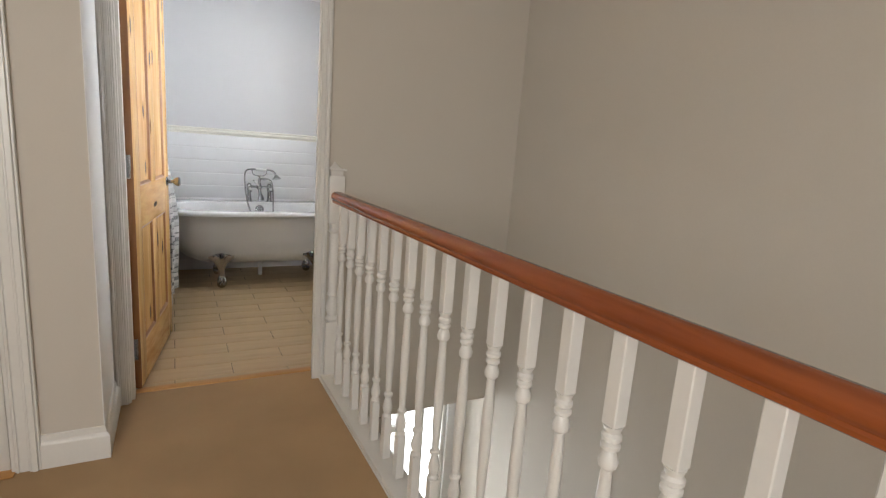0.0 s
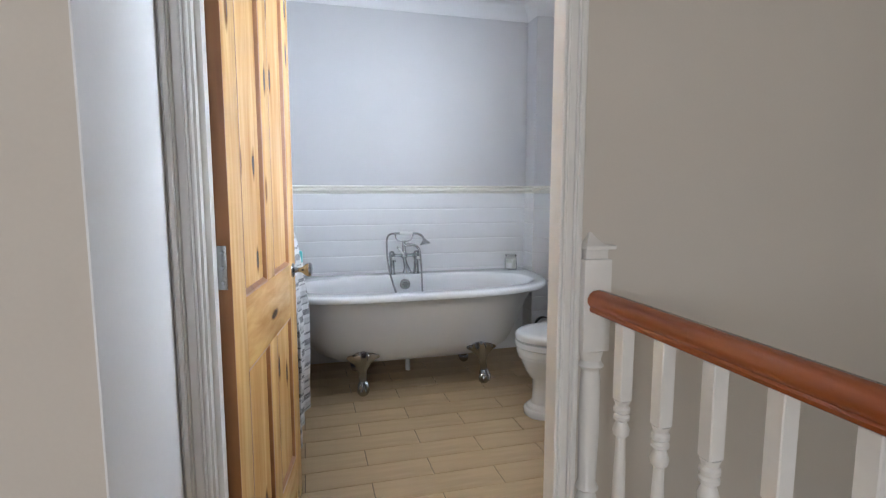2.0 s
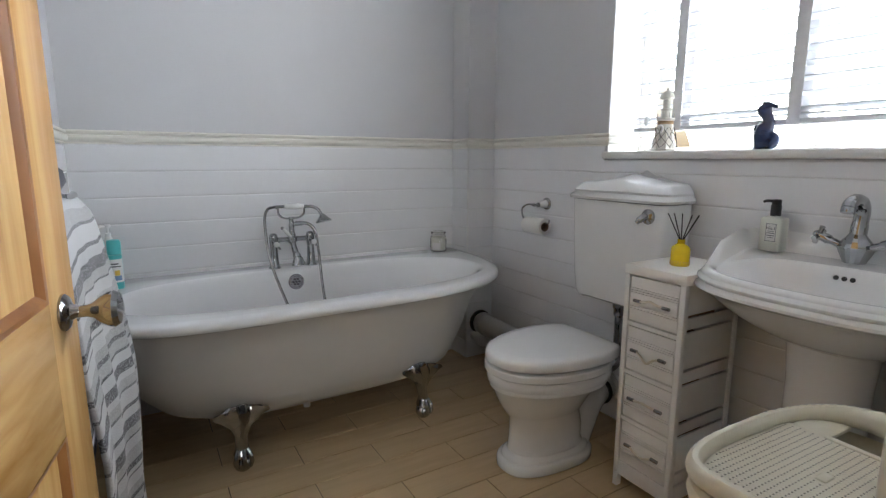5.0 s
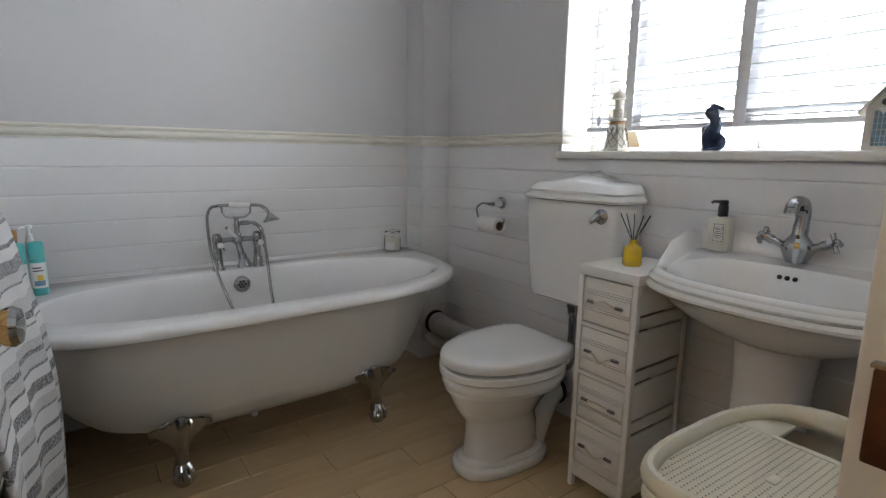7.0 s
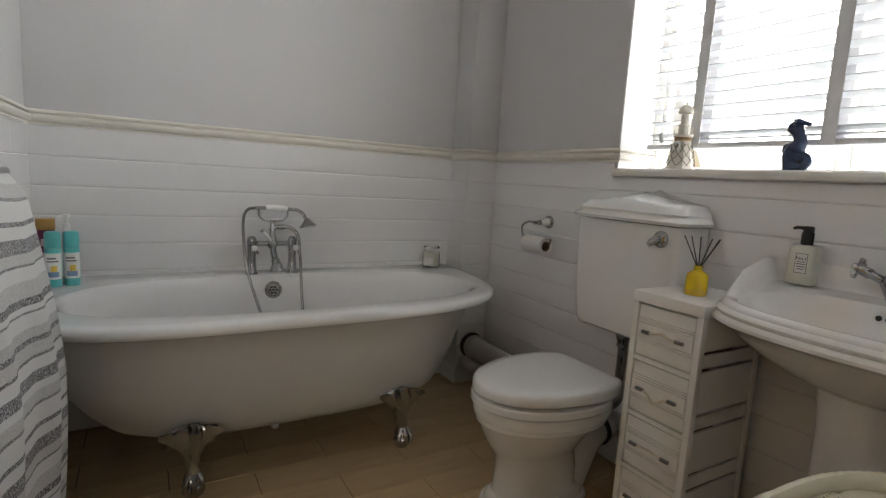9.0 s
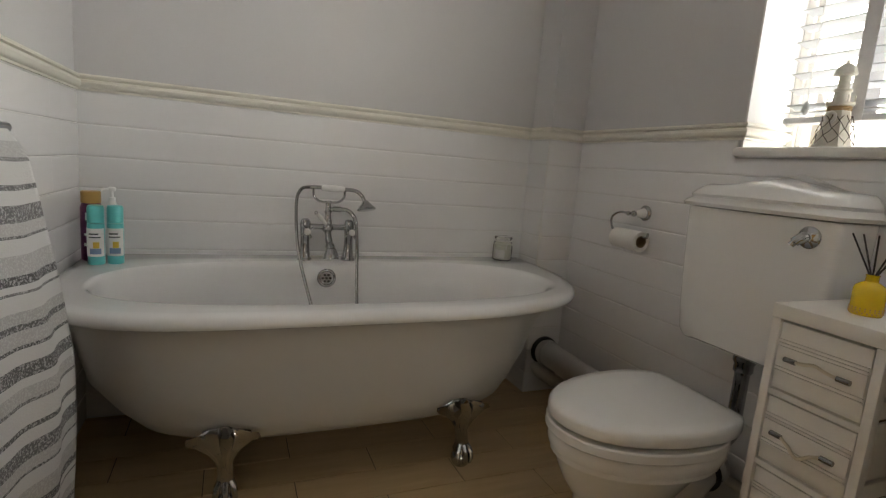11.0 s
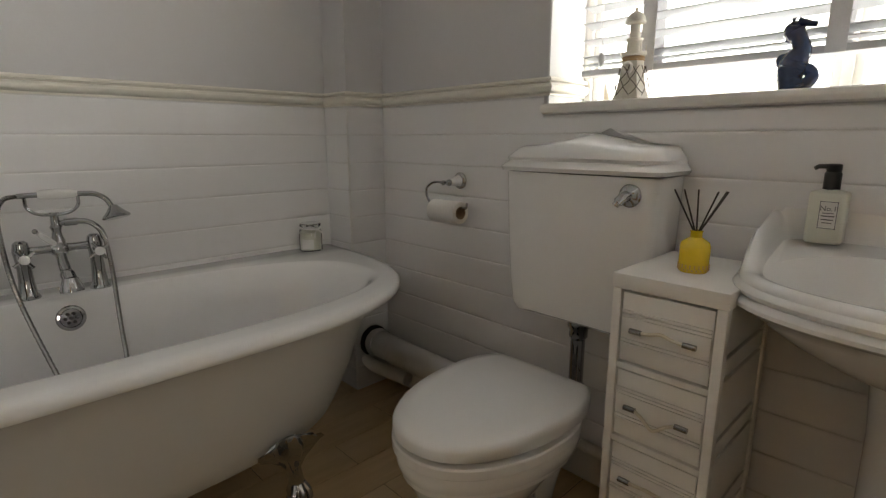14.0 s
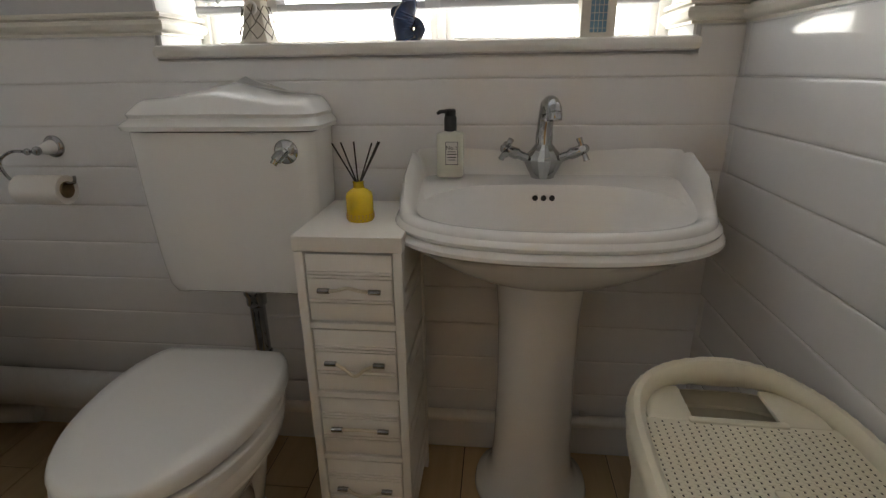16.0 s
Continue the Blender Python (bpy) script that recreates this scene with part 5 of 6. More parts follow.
def basin():
    t = thing("wash_basin", (1.6, 3.034, 0), "white china pedestal wash basin on the tiled wall", "wash basin")
    rings = [basin_ring(1.475, 0.12, 1.735, 0.640, 2), basin_ring(1.432, 0.185, 1.736, 0.662, 2.1), basin_ring(1.392, 0.25, 1.737, 0.694, 2.2), basin_ring(1.358, 0.298, 1.737, 0.730, 2.35), basin_ring(1.340, 0.320, 1.737, 0.751, 2.4),
             basin_ring(1.323, 0.335, 1.737, 0.754, 2.4), basin_ring(1.314, 0.343, 1.737, 0.761, 2.4), basin_ring(1.314, 0.343, 1.737, 0.768, 2.4), basin_ring(1.320, 0.338, 1.737, 0.775, 2.4), basin_ring(1.328, 0.331, 1.737, 0.777, 2.4),
             basin_ring(1.323, 0.335, 1.737, 0.781, 2.4), basin_ring(1.321, 0.336, 1.737, 0.787, 2.4), basin_ring(1.325, 0.333, 1.737, 0.793, 2.4), basin_ring(1.333, 0.327, 1.737, 0.796, 2.4, wings=0.03),
             basin_ring(1.334, 0.326, 1.737, 0.801, 2.4, wings=0.06), basin_ring(1.339, 0.322, 1.737, 0.807, 2.4, wings=0.085), basin_ring(1.348, 0.316, 1.735, 0.8105, 2.4, wings=0.094), basin_ring(1.358, 0.306, 1.730, 0.810, 2.4, wings=0.080),
             basin_ring(1.366, 0.297, 1.720, 0.807, 2.4, wings=0.02, deck=0.034), basin_ring(1.372, 0.290, 1.714, 0.803, 2.4, deck=0.040)]
    bm = bmesh.new()
    loft(bm, rings, (True, False))
    last = rings[-1]
    bowl = [(1.377, 0.284, 1.640, 0.799, 0.036), (1.384, 0.277, 1.634, 0.791, 0.032), (1.397, 0.255, 1.628, 0.78, 0.020), (1.43, 0.215, 1.615, 0.735, 0.006), (1.465, 0.165, 1.595, 0.70, 0), (1.51, 0.09, 1.56, 0.686, 0), (1.53, 0.03, 1.545, 0.684, 0)]

    def bowl_ring(f, s, b, z, lift):
        cx, ax = (f + b) / 2, (b - f) / 2
        pts = []
        for i in range(60):
            a = 2 * math.pi * i / 60
            px = cx + ax * power(math.cos(a), 2.3)
            pts.append(Vector((px, 3.040 + s * power(math.sin(a), 2.2), z + lift * min(1.0, max(0.0, (px - 1.49) / 0.13)))))
        return pts

    loft(bm, [last] + [bowl_ring(*r) for r in bowl], (False, True))
    part("bowl", bm, CERAMIC, t, "white china bowl with a stepped rim and splash back", smooth=38)
    bm = bmesh.new()
    ped = [(0.130, 0.0), (0.133, 0.012), (0.128, 0.028), (0.112, 0.040), (0.102, 0.055), (0.094, 0.085), (0.089, 0.16), (0.085, 0.35), (0.086, 0.52), (0.092, 0.60), (0.097, 0.645), (0.104, 0.685)]
    loft(bm, [[Vector((1.615 + 1.03 * r * power(math.cos(a), 2.3), 3.050 + 1.13 * r * power(math.sin(a), 2.3), z)) for a in (2 * math.pi * i / 40 for i in range(40))] for r, z in ped])
    part("pedestal", bm, CERAMIC, t, "white china pedestal", smooth=45)
    # overflow drawn as dark discs, coloured like the shade in the holes
    for y in (3.068, 3.049, 3.030):
        bm = bmesh.new()
        lathe(bm, [(0.0065, 0.0), (0.0065, 0.002)], (1.6275, y + 0.002, 0.806), axis=(-1, 0, 0.45), segs=14)
        part("overflow_hole", bm, RUBBER_AND_HOLE_SHADE, t, "dark disc painted as the shade in an overflow hole")
    bm = bmesh.new()
    lathe(bm, [(0.022, 0), (0.022, 0.003), (0.015, 0.004), (0.012, 0.002), (0, 0.002)], (1.54, 3.034, 0.685), segs=20, caps=(True, False))
    part("waste", bm, CHROME, t, "chrome waste ring")


basin()


def basin_tap():
    x, y, z = 1.672, 3.052, 0.8455
    t = thing("basin_mixer_tap", (x, y, z), "chrome basin mixer tap with cross handles", "tap")
    bm = bmesh.new()
    loft(bm, [oval(x, y, ax, ay, z + h, 1.7, 16) for ax, ay, h in ((0.026, 0.027, 0.0), (0.027, 0.029, 0.006), (0.030, 0.040, 0.028), (0.031, 0.046, 0.042), (0.029, 0.041, 0.052), (0.023, 0.028, 0.066), (0.018, 0.019, 0.078))])
    part("body", bm, CHROME, t, "faceted chrome body", smooth=15)
    bm = bmesh.new()
    tube(bm, curve([(x, y, z + 0.06), (x + 0.005, y, z + 0.10), (x + 0.001, y - 0.003, z + 0.140), (x - 0.020, y - 0.004, z + 0.164), (x - 0.056, y - 0.006, z + 0.170), (x - 0.088, y - 0.008, z + 0.162), (x - 0.098, y - 0.009, z + 0.150)], 6), [0.0195] * 7 + [0.018] * 12 + [0.0165] * 18, 16)
    sp = part("spout", bm, CHROME, t, smooth=50)
    bm = bmesh.new()
    lathe(bm, [(0.0155, 0), (0.0165, 0.004), (0.0165, 0.014), (0.0145, 0.016)], (x - 0.097, y - 0.009, z + 0.154), axis=(-0.25, 0, -1), segs=18)
    part("aerator", bm, CHROME, sp)
    for s in (-1, 1):
        bm = bmesh.new()
        d = Vector((-0.12, s, 0.42)).normalized()
        a = Vector((x, y, z + 0.030))
        tube(bm, [a + d * 0.03, a + d * 0.060, a + d * 0.067, a + d * 0.092], [0.011, 0.010, 0.0135, 0.012], 14)
        h = part("valve", bm, CHROME, t)
        bm = bmesh.new()
        c = a + d * 0.094
        u = d.orthogonal().normalized()
        u = Matrix.Rotation(0.5, 3, d) @ u
        for k in range(4):
            v = Matrix.Rotation(math.pi / 2 * k, 3, d) @ u
            tube(bm, [c, c + v * 0.018, c + v * 0.027], [0.0055, 0.006, 0.0072], 10)
        ball(bm, c + d * 0.004, 0.011, u=14, v=8)
        part("cross_handle", bm, CHROME, h)


basin_tap()


def soap_bottle():
    x, y, z = 1.685, 3.268, 0.8455
    t = thing("hand_wash_bottle", (x, y, z), "frosted pale green hand wash bottle with a black pump", "bottle")
    bm = bmesh.new()
    loft(bm, [rect(x, y, a, b, z + h, 6, 40) for a, b, h in ((0.024, 0.029, 0.0), (0.0265, 0.0315, 0.004), (0.0265, 0.0315, 0.094), (0.025, 0.030, 0.100), (0.016, 0.018, 0.104), (0.012, 0.012, 0.106))])
    part("body", bm, LOTION, t, "pale translucent lotion body")
    bm = bmesh.new()
    lathe(bm, [(0.0145, 0.105), (0.0145, 0.136), (0.0135, 0.138), (0.0125, 0.139), (0.0125, 0.142), (0.013, 0.143), (0.013, 0.153), (0.010, 0.155)], (x, y, z), segs=20)
    p = part("pump", bm, BLACK, t, "black pump top")
    bm = bmesh.new()
    tube(bm, [(x, y, z + 0.150), (x - 0.018, y + 0.022, z + 0.150), (x - 0.022, y + 0.027, z + 0.146)], [0.005, 0.0045, 0.004], 10)
    part("nozzle", bm, BLACK, p)
    f = x - 0.0268
    lab = part("label", boxes((f - 0.0006, y - 0.020, z + 0.030, f + 0.0006, y + 0.010, z + 0.084)), LABEL, t, "white paper label", smooth=0)
    bars = [(y - 0.020, y + 0.010, 0.0425, 0.0436), (y - 0.020, y + 0.010, 0.0944, 0.0955), (y - 0.014, y + 0.004, 0.072, 0.0735), (y - 0.016, y + 0.006, 0.066, 0.068), (y - 0.015, y + 0.005, 0.059, 0.061), (y - 0.013, y + 0.003, 0.053, 0.0545)]
    for a, b, c, d in bars:
        part("print", boxes((f - 0.0010, a, z + c - 0.012, f - 0.0005, b, z + d - 0.012)), PRINT, lab, smooth=0)
    for a in (y - 0.0195, y + 0.0085):
        part("print", boxes((f - 0.0010, a, z + 0.0305, f - 0.0005, a + 0.001, z + 0.0835)), PRINT, lab, smooth=0)
    tx = bpy.data.curves.new("lettering", "FONT")
    tx.body, tx.size, tx.align_x, tx.extrude = "No.1", 0.0135, "CENTER", 0.0002
    ob = new("lettering", tx)
    ob.data.materials.append(PRINT)
    ob.parent = lab
    ob.matrix_basis = Matrix.Translation((f - 0.0011, y - 0.005, z + 0.0655)) @ Euler((radians(90), 0, radians(-90))).to_matrix().to_4x4()


soap_bottle()

# ---- laundry hamper ----


def hamper():
    cx, cy, top = 1.010, 2.800, 0.602
    t = thing("laundry_hamper", (cx, cy, 0), "cream woven plastic laundry hamper with a handled lid", "laundry hamper")

    def ring(ax, ay, z, n=3.2):
        return oval(cx, cy, ax, ay, z, n, 72)

    bm = bmesh.new()
    rings = []
    for k in range(33):
        z = 0.541 * k / 32
        f = 0.86 + 0.14 * z / 0.541 + (0.004 if k % 2 else 0)
        rings.append(ring(0.226 * f, 0.152 * f, z + 0.001))
    loft(bm, rings, (True, False))
    part("body", bm, CREAM_PLASTIC, t, "cream woven side wall", smooth=20)
    bm = bmesh.new()
    rim = []
    for a, b, z in ((0.226, 0.152, 0.536), (0.236, 0.160, 0.541), (0.240, 0.164, 0.557), (0.236, 0.160, 0.571), (0.226, 0.152, 0.576)):
        rim.append(ring(a, b, z))
    loft(bm, rim, (False, False))
    part("body_rim", bm, CREAM_PLASTIC, t)
    # lid: rolled roped edge rising into a handle at each end, sunken perforated panel
    bm = bmesh.new()

    def lift(p):
        e = abs(p.x - cx) / 0.232
        return 0.016 * max(0.0, e - 0.55) / 0.45 * max(0.0, 1 - (abs(p.y - cy) / 0.15) ** 2)

    n = 120
    line = [(p + Vector((0, 0, lift(p)))) for p in oval(cx, cy, 0.232, 0.154, top - 0.008, 3.2, n)]
    rings = []
    for i, p in enumerate(line):
        d = (line[(i + 1) % n] - line[i - 1]).normalized()
        out = d.cross(Vector((0, 0, 1))).normalized()
        r = 0.0140 + (0.0012 if i % 2 else 0) + 0.006 * max(0.0, 1 - abs(p.y - cy) / 0.11) * (p.x > cx + 0.15)
        rings.append([p + r * (math.cos(a) * out + math.sin(a) * Vector((0, 0, 1.25))) for a in (2 * math.pi * k / 10 for k in range(10))])
    loft(bm, rings + [rings[0]], (False, False))
    bmesh.ops.remove_doubles(bm, verts=bm.verts, dist=1e-5)
    lid = part("lid_rim", bm, CREAM_PLASTIC, t, "roped rolled lid edge")
    inner = oval(cx, cy, 0.222, 0.144, 0, 3.2, 72)
    bm = bmesh.new()
    cut = 0.128
    loft(bm, [[Vector((min(cx + cut, p.x), p.y, top - h)) for p in inner] for h in (0.022, 0.014)])
    panel = part("lid_panel", bm, CREAM_PLASTIC, t, "sunken lid panel")
    for y0, y1 in ((-0.138, -0.066), (0.066, 0.138)):
        xa, xb = cx + cut - 0.002, cx + 0.216
        part("handle_web", boxes((xa, cy + y0 * 0.93, top - 0.021, xb, cy + y1 * 0.93, top - 0.0125), bevel=0.003), CREAM_PLASTIC, t)
    part("handle_bar", boxes((cx + cut - 0.007, cy - 0.070, top - 0.022, cx + cut + 0.007, cy + 0.070, top - 0.010), bevel=0.004), CREAM_PLASTIC, t)
    # raised weave strands, and small boxes coloured dark as shaded holes on the panel
    bm = bmesh.new()
    holes = bmesh.new()
    rows = 24
    for r in range(rows):
        y = cy - 0.132 + 0.264 * r / (rows - 1)
        lo, hi = -0.200, 0.124
        cols = 36
        for c in range(cols):
            x = cx + lo + (hi - lo) * c / (cols - 1) + (0.005 if r % 2 else 0)
            e = (abs(x - cx) / 0.218) ** 3.2 + (abs(y - cy) / 0.139) ** 3.2
            if e > 0.97 or x - cx > 0.120 or (abs(x - cx + 0.02) < 0.018 and abs(y - cy) < 0.011):
                continue
            box(holes, x - 0.0016, y - 0.0011, top - 0.0143, x + 0.0016, y + 0.0011, top - 0.0136)
            if c < cols - 1 and x + 0.005 - cx < 0.118:
                box(bm, x + 0.0026, y - 0.0045, top - 0.0145, x + 0.0070, y + 0.0045, top - 0.0133)
    tagged(part("weave", bm, CREAM_PLASTIC, panel, smooth=0), kind="stuff")
    tagged(part("perforation", holes, HOLE_DARK, panel, "rows of small boxes coloured as the shade in holes", smooth=0), kind="stuff")
    part("badge", boxes((cx - 0.036, cy - 0.009, top - 0.014, cx - 0.004, cy + 0.009, top - 0.0105), bevel=0.003), CREAM_PLASTIC, panel, "blank raised badge")


    t.matrix_basis = Matrix.Translation((cx, cy, 0)) @ pose(0, 0, 0, 0, 0, -2)


hamper()

# ---- window dressing and ornaments ----


def blind():
    t = thing("venetian_blind", (1.845, 3.36, 1.24), "white wooden venetian blind with grey tapes, lowered open", "blind")
    y0, y1, x = 2.785, 3.935, 1.862
    part("head_rail", boxes((x - 0.03, y0, 2.085, x + 0.03, y1, 2.143), bevel=0.003), BLIND_WHITE, t)
    part("bottom_rail", boxes((x - 0.026, y0, 1.228, x + 0.026, y1, 1.246), bevel=0.004), BLIND_WHITE, t)
    bm = bmesh.new()
    ring = [(-0.025, 0), (-0.012, 0.0022), (0, 0.003), (0.012, 0.0022), (0.025, 0), (0.025, -0.0026), (0.012, -0.0008), (0, 0), (-0.012, -0.0008), (-0.025, -0.0026)]
    loft(bm, [[Vector((px, y, pz)) for px, pz in ring] for y in (y0, (y0 + y1) / 2, y1)])
    me = finish("slat", bm, BLIND_WHITE, 30)
    z, k = 1.262, 0
    while z < 2.07:
        ob = new("slat", me)
        ob.parent = t
        ob.matrix_parent_inverse = t.matrix_basis.inverted()
        ob.matrix_basis = pose(x + random.uniform(-0.001, 0.001), 0, z, 0, (10 if k else 0) + random.uniform(-1.2, 1.2), 0)
        z += 0.018 if k == 0 else 0.0455
        k += 1
    for y in (3.735, 3.322, 2.91):
        part("tape", boxes((x - 0.030, y - 0.019, 1.228, x - 0.0285, y + 0.019, 2.10), (x + 0.0285, y - 0.019, 1.228, x + 0.030, y + 0.019, 2.10)), TAPE, t, "grey woven ladder tape", smooth=0)
    for y, z0 in ((3.865, 1.285), (3.47, 1.90)):
        bm = bmesh.new()
        tube(bm, [(x - 0.036, y, 2.10), (x - 0.036, y, z0)], 0.0011, 6)
        c = part("cord", bm, LABEL, t, "white pull cord")
        bm = bmesh.new()
        lathe(bm, [(0.003, 0.004), (0.0085, -0.004), (0.0095, -0.02), (0.006, -0.032), (0.002, -0.036)], (x - 0.036, y, z0), segs=14)
        part("acorn", bm, BLIND_WHITE, c, "white acorn weight")


blind()


def lighthouse():
    x, y, z = 1.798, 3.755, WIN_Z0
    t = thing("lighthouse_ornament", (x, y, z), "whitewashed wooden lighthouse ornament with netting on the sill", "ornament")
    bm = bmesh.new()
    lathe(bm, [(0.048, 0), (0.050, 0.006), (0.046, 0.012), (0.039, 0.03), (0.031, 0.075), (0.027, 0.108)], (x, y, z), segs=8)
    part("tower", bm, DRIFTWOOD, t, smooth=20)
    bm = bmesh.new()
    for k in range(3):
        lathe(bm, [(0.027, 0.100 + 0.004 * k), (0.0295, 0.102 + 0.004 * k), (0.027, 0.104 + 0.004 * k)], (x, y, z), segs=18)
    part("rope_band", bm, ROPE, t, "tan rope band")
    bm = bmesh.new()
    lathe(bm, [(0.030, 0.113), (0.033, 0.116), (0.033, 0.122), (0.020, 0.124), (0.0185, 0.15), (0.021, 0.152), (0.021, 0.157), (0.014, 0.159), (0.0135, 0.192), (0.024, 0.194), (0.026, 0.198), (0.022, 0.212), (0.012, 0.222), (0.004, 0.226), (0.005, 0.232), (0, 0.236)], (x, y, z), segs=18, caps=(True, False))
    part("lantern", bm, DRIFTWOOD, t, "whitewashed lantern tower and dome")
    for k in range(6):
        a = 2 * math.pi * k / 6
        bm = bmesh.new()
        tube(bm, [(x + 0.030 * math.cos(a), y + 0.030 * math.sin(a), z + 0.12), (x + 0.030 * math.cos(a), y + 0.030 * math.sin(a), z + 0.14)], 0.0018, 6)
        part("gallery_post", bm, DRIFTWOOD, t)
    bm = bmesh.new()
    for s in (-1, 1):
        for k in range(9):
            a0 = 2 * math.pi * k / 9
            pts = []
            for i in range(8):
                h = 0.012 + 0.075 * i / 7
                r = 0.047 - 0.215 * (h - 0.012)
                a = a0 + s * 1.3 * i / 7
                pts.append((x + (r + 0.002) * math.cos(a), y + (r + 0.002) * math.sin(a), z + h))
            tube(bm, [(p[0] + random.uniform(-0.0015, 0.0015), p[1] + random.uniform(-0.002, 0.002), p[2] + random.uniform(-0.003, 0.003)) for p in pts], 0.0011, 5)
    part("netting", bm, NET_AND_PORTHOLE, t, "dark fishing net wrap")
    bm = bmesh.new()
    c = (x - 0.031, y, z + 0.082)
    ringp = [(c[0], c[1] + 0.013 * math.cos(a), c[2] + 0.013 * math.sin(a)) for a in (2 * math.pi * i / 18 for i in range(19))]
    tube(bm, ringp, 0.004, 8)
    part("life_ring", bm, LABEL, t, "small white life ring")


lighthouse()


def seahorse():
    x, y, z = 1.795, 3.378, WIN_Z0
    bm = bmesh.new()
    spine = curve([(x, y + 0.004, z + 0.002), (x, y + 0.012, z + 0.03), (x, y + 0.006, z + 0.06), (x, y - 0.004, z + 0.085), (x, y + 0.004, z + 0.108), (x, y + 0.014, z + 0.126), (x, y + 0.012, z + 0.145)], 8)
    rad = [0.024, 0.024, 0.023, 0.022, 0.021, 0.020, 0.020, 0.020, 0.0205, 0.021, 0.022, 0.0225, 0.023, 0.0235, 0.0235, 0.023, 0.0225, 0.022, 0.021, 0.020, 0.019, 0.018, 0.017, 0.016, 0.0155, 0.015, 0.0145, 0.014, 0.014, 0.014, 0.014, 0.0145, 0.015, 0.0155, 0.016, 0.017, 0.018, 0.018, 0.0185, 0.0185, 0.018, 0.0175, 0.017, 0.016, 0.014, 0.012, 0.010, 0.007, 0.003]
    rad = [r * (1.28 if i % 2 else 1.18) * (0.92 if i > 30 else 1) for i, r in enumerate(rad)]
    tube(bm, spine, rad[:len(spine)], 14)
    tube(bm, [(x, y + 0.008, z + 0.141), (x, y - 0.012, z + 0.137), (x, y - 0.026, z + 0.133)], [0.012, 0.0065, 0.006], 10)
    tube(bm, curve([(x, y - 0.004, z + 0.012), (x, y - 0.022, z + 0.016), (x, y - 0.030, z + 0.034), (x, y - 0.018, z + 0.046), (x, y - 0.010, z + 0.034)], 6), [0.014] * 12 + [0.011] * 7 + [0.008] * 6, 10)
    tube(bm, curve([(x, y + 0.018, z + 0.072), (x, y + 0.032, z + 0.072), (x, y + 0.034, z + 0.058), (x, y + 0.022, z + 0.05)], 5), 0.008, 8)
    for k in range(5):
        tube(bm, [(x, y + 0.014 + 0.001 * k, z + 0.146 - 0.010 * k), (x, y + 0.022 + 0.002 * k, z + 0.150 - 0.011 * k)], [0.007, 0.002], 6)
    solid("seahorse_ornament", bm, DEEP_BLUE, "dark blue glazed seahorse figurine on the window sill", "ornament", smooth=60)


seahorse()


def beach_hut():
    x0, x1, y0, y1, z = 1.77, 1.83, 2.897, 2.975, WIN_Z0
    c = (y0 + y1) / 2
    t = thing("beach_hut_ornament", ((x0 + x1) / 2, c, z), "small whitewashed beach hut ornament with a blue door", "ornament")
    bm = boxes((x0, y0, z, x1, y1, z + 0.105), bevel=0.002)
    loft(bm, [[Vector((x, y0, z + 0.105)), Vector((x, y1, z + 0.105)), Vector((x, c, z + 0.152))] for x in (x0, x1)])
    part("body", bm, DRIFTWOOD, t, smooth=20)
    for s in (-1, 1):
        bm = bmesh.new()
        e, r = (y0 - 0.014, y1 + 0.014)[s > 0], c
        loft(bm, [[Vector((x, e, z + 0.092)), Vector((x, r, z + 0.155)), Vector((x, r, z + 0.163)), Vector((x, e, z + 0.100))] for x in (x0 - 0.012, x1 + 0.006)])
        part("roof_slope", bm, DRIFTWOOD, t, "weathered roof board", smooth=0)
    part("door", boxes((x0 - 0.003, c - 0.019, z + 0.012, x0, c + 0.019, z + 0.102), bevel=0.001), BLUE_WASH, t, "blue washed plank door")
    bm = boxes(*[(x0 - 0.0045, c - 0.019 + 0.0095 * k - 0.0006, z + 0.012, x0 - 0.0028, c - 0.019 + 0.0095 * k + 0.0006, z + 0.102) for k in range(5)], *[(x0 - 0.0045, c - 0.019, z + 0.02 + 0.016 * k, x0 - 0.0028, c + 0.019, z + 0.0212 + 0.016 * k) for k in range(6)])
    part("door_grid", bm, DRIFTWOOD, t, "fine pale grid on the door", smooth=0)
    # flat disc on the gable, dark like the shade of a hole
    bm = bmesh.new()
    lathe(bm, [(0.008, 0), (0.008, 0.002)], (x0 - 0.001, c, z + 0.122), axis=(-1, 0, 0), segs=14)
    part("porthole", bm, NET_AND_PORTHOLE, t, "dark disc painted as the shade in the gable hole")
    bm = bmesh.new()
    loft(bm, [[Vector((x, c - 0.012, z + 0.108)), Vector((x, c + 0.012, z + 0.108)), Vector((x, c, z + 0.090))] for x in (x0 - 0.006, x0 - 0.0048)])
    part("bunting", bm, LABEL, t, "little white pennant", smooth=0)


beach_hut()

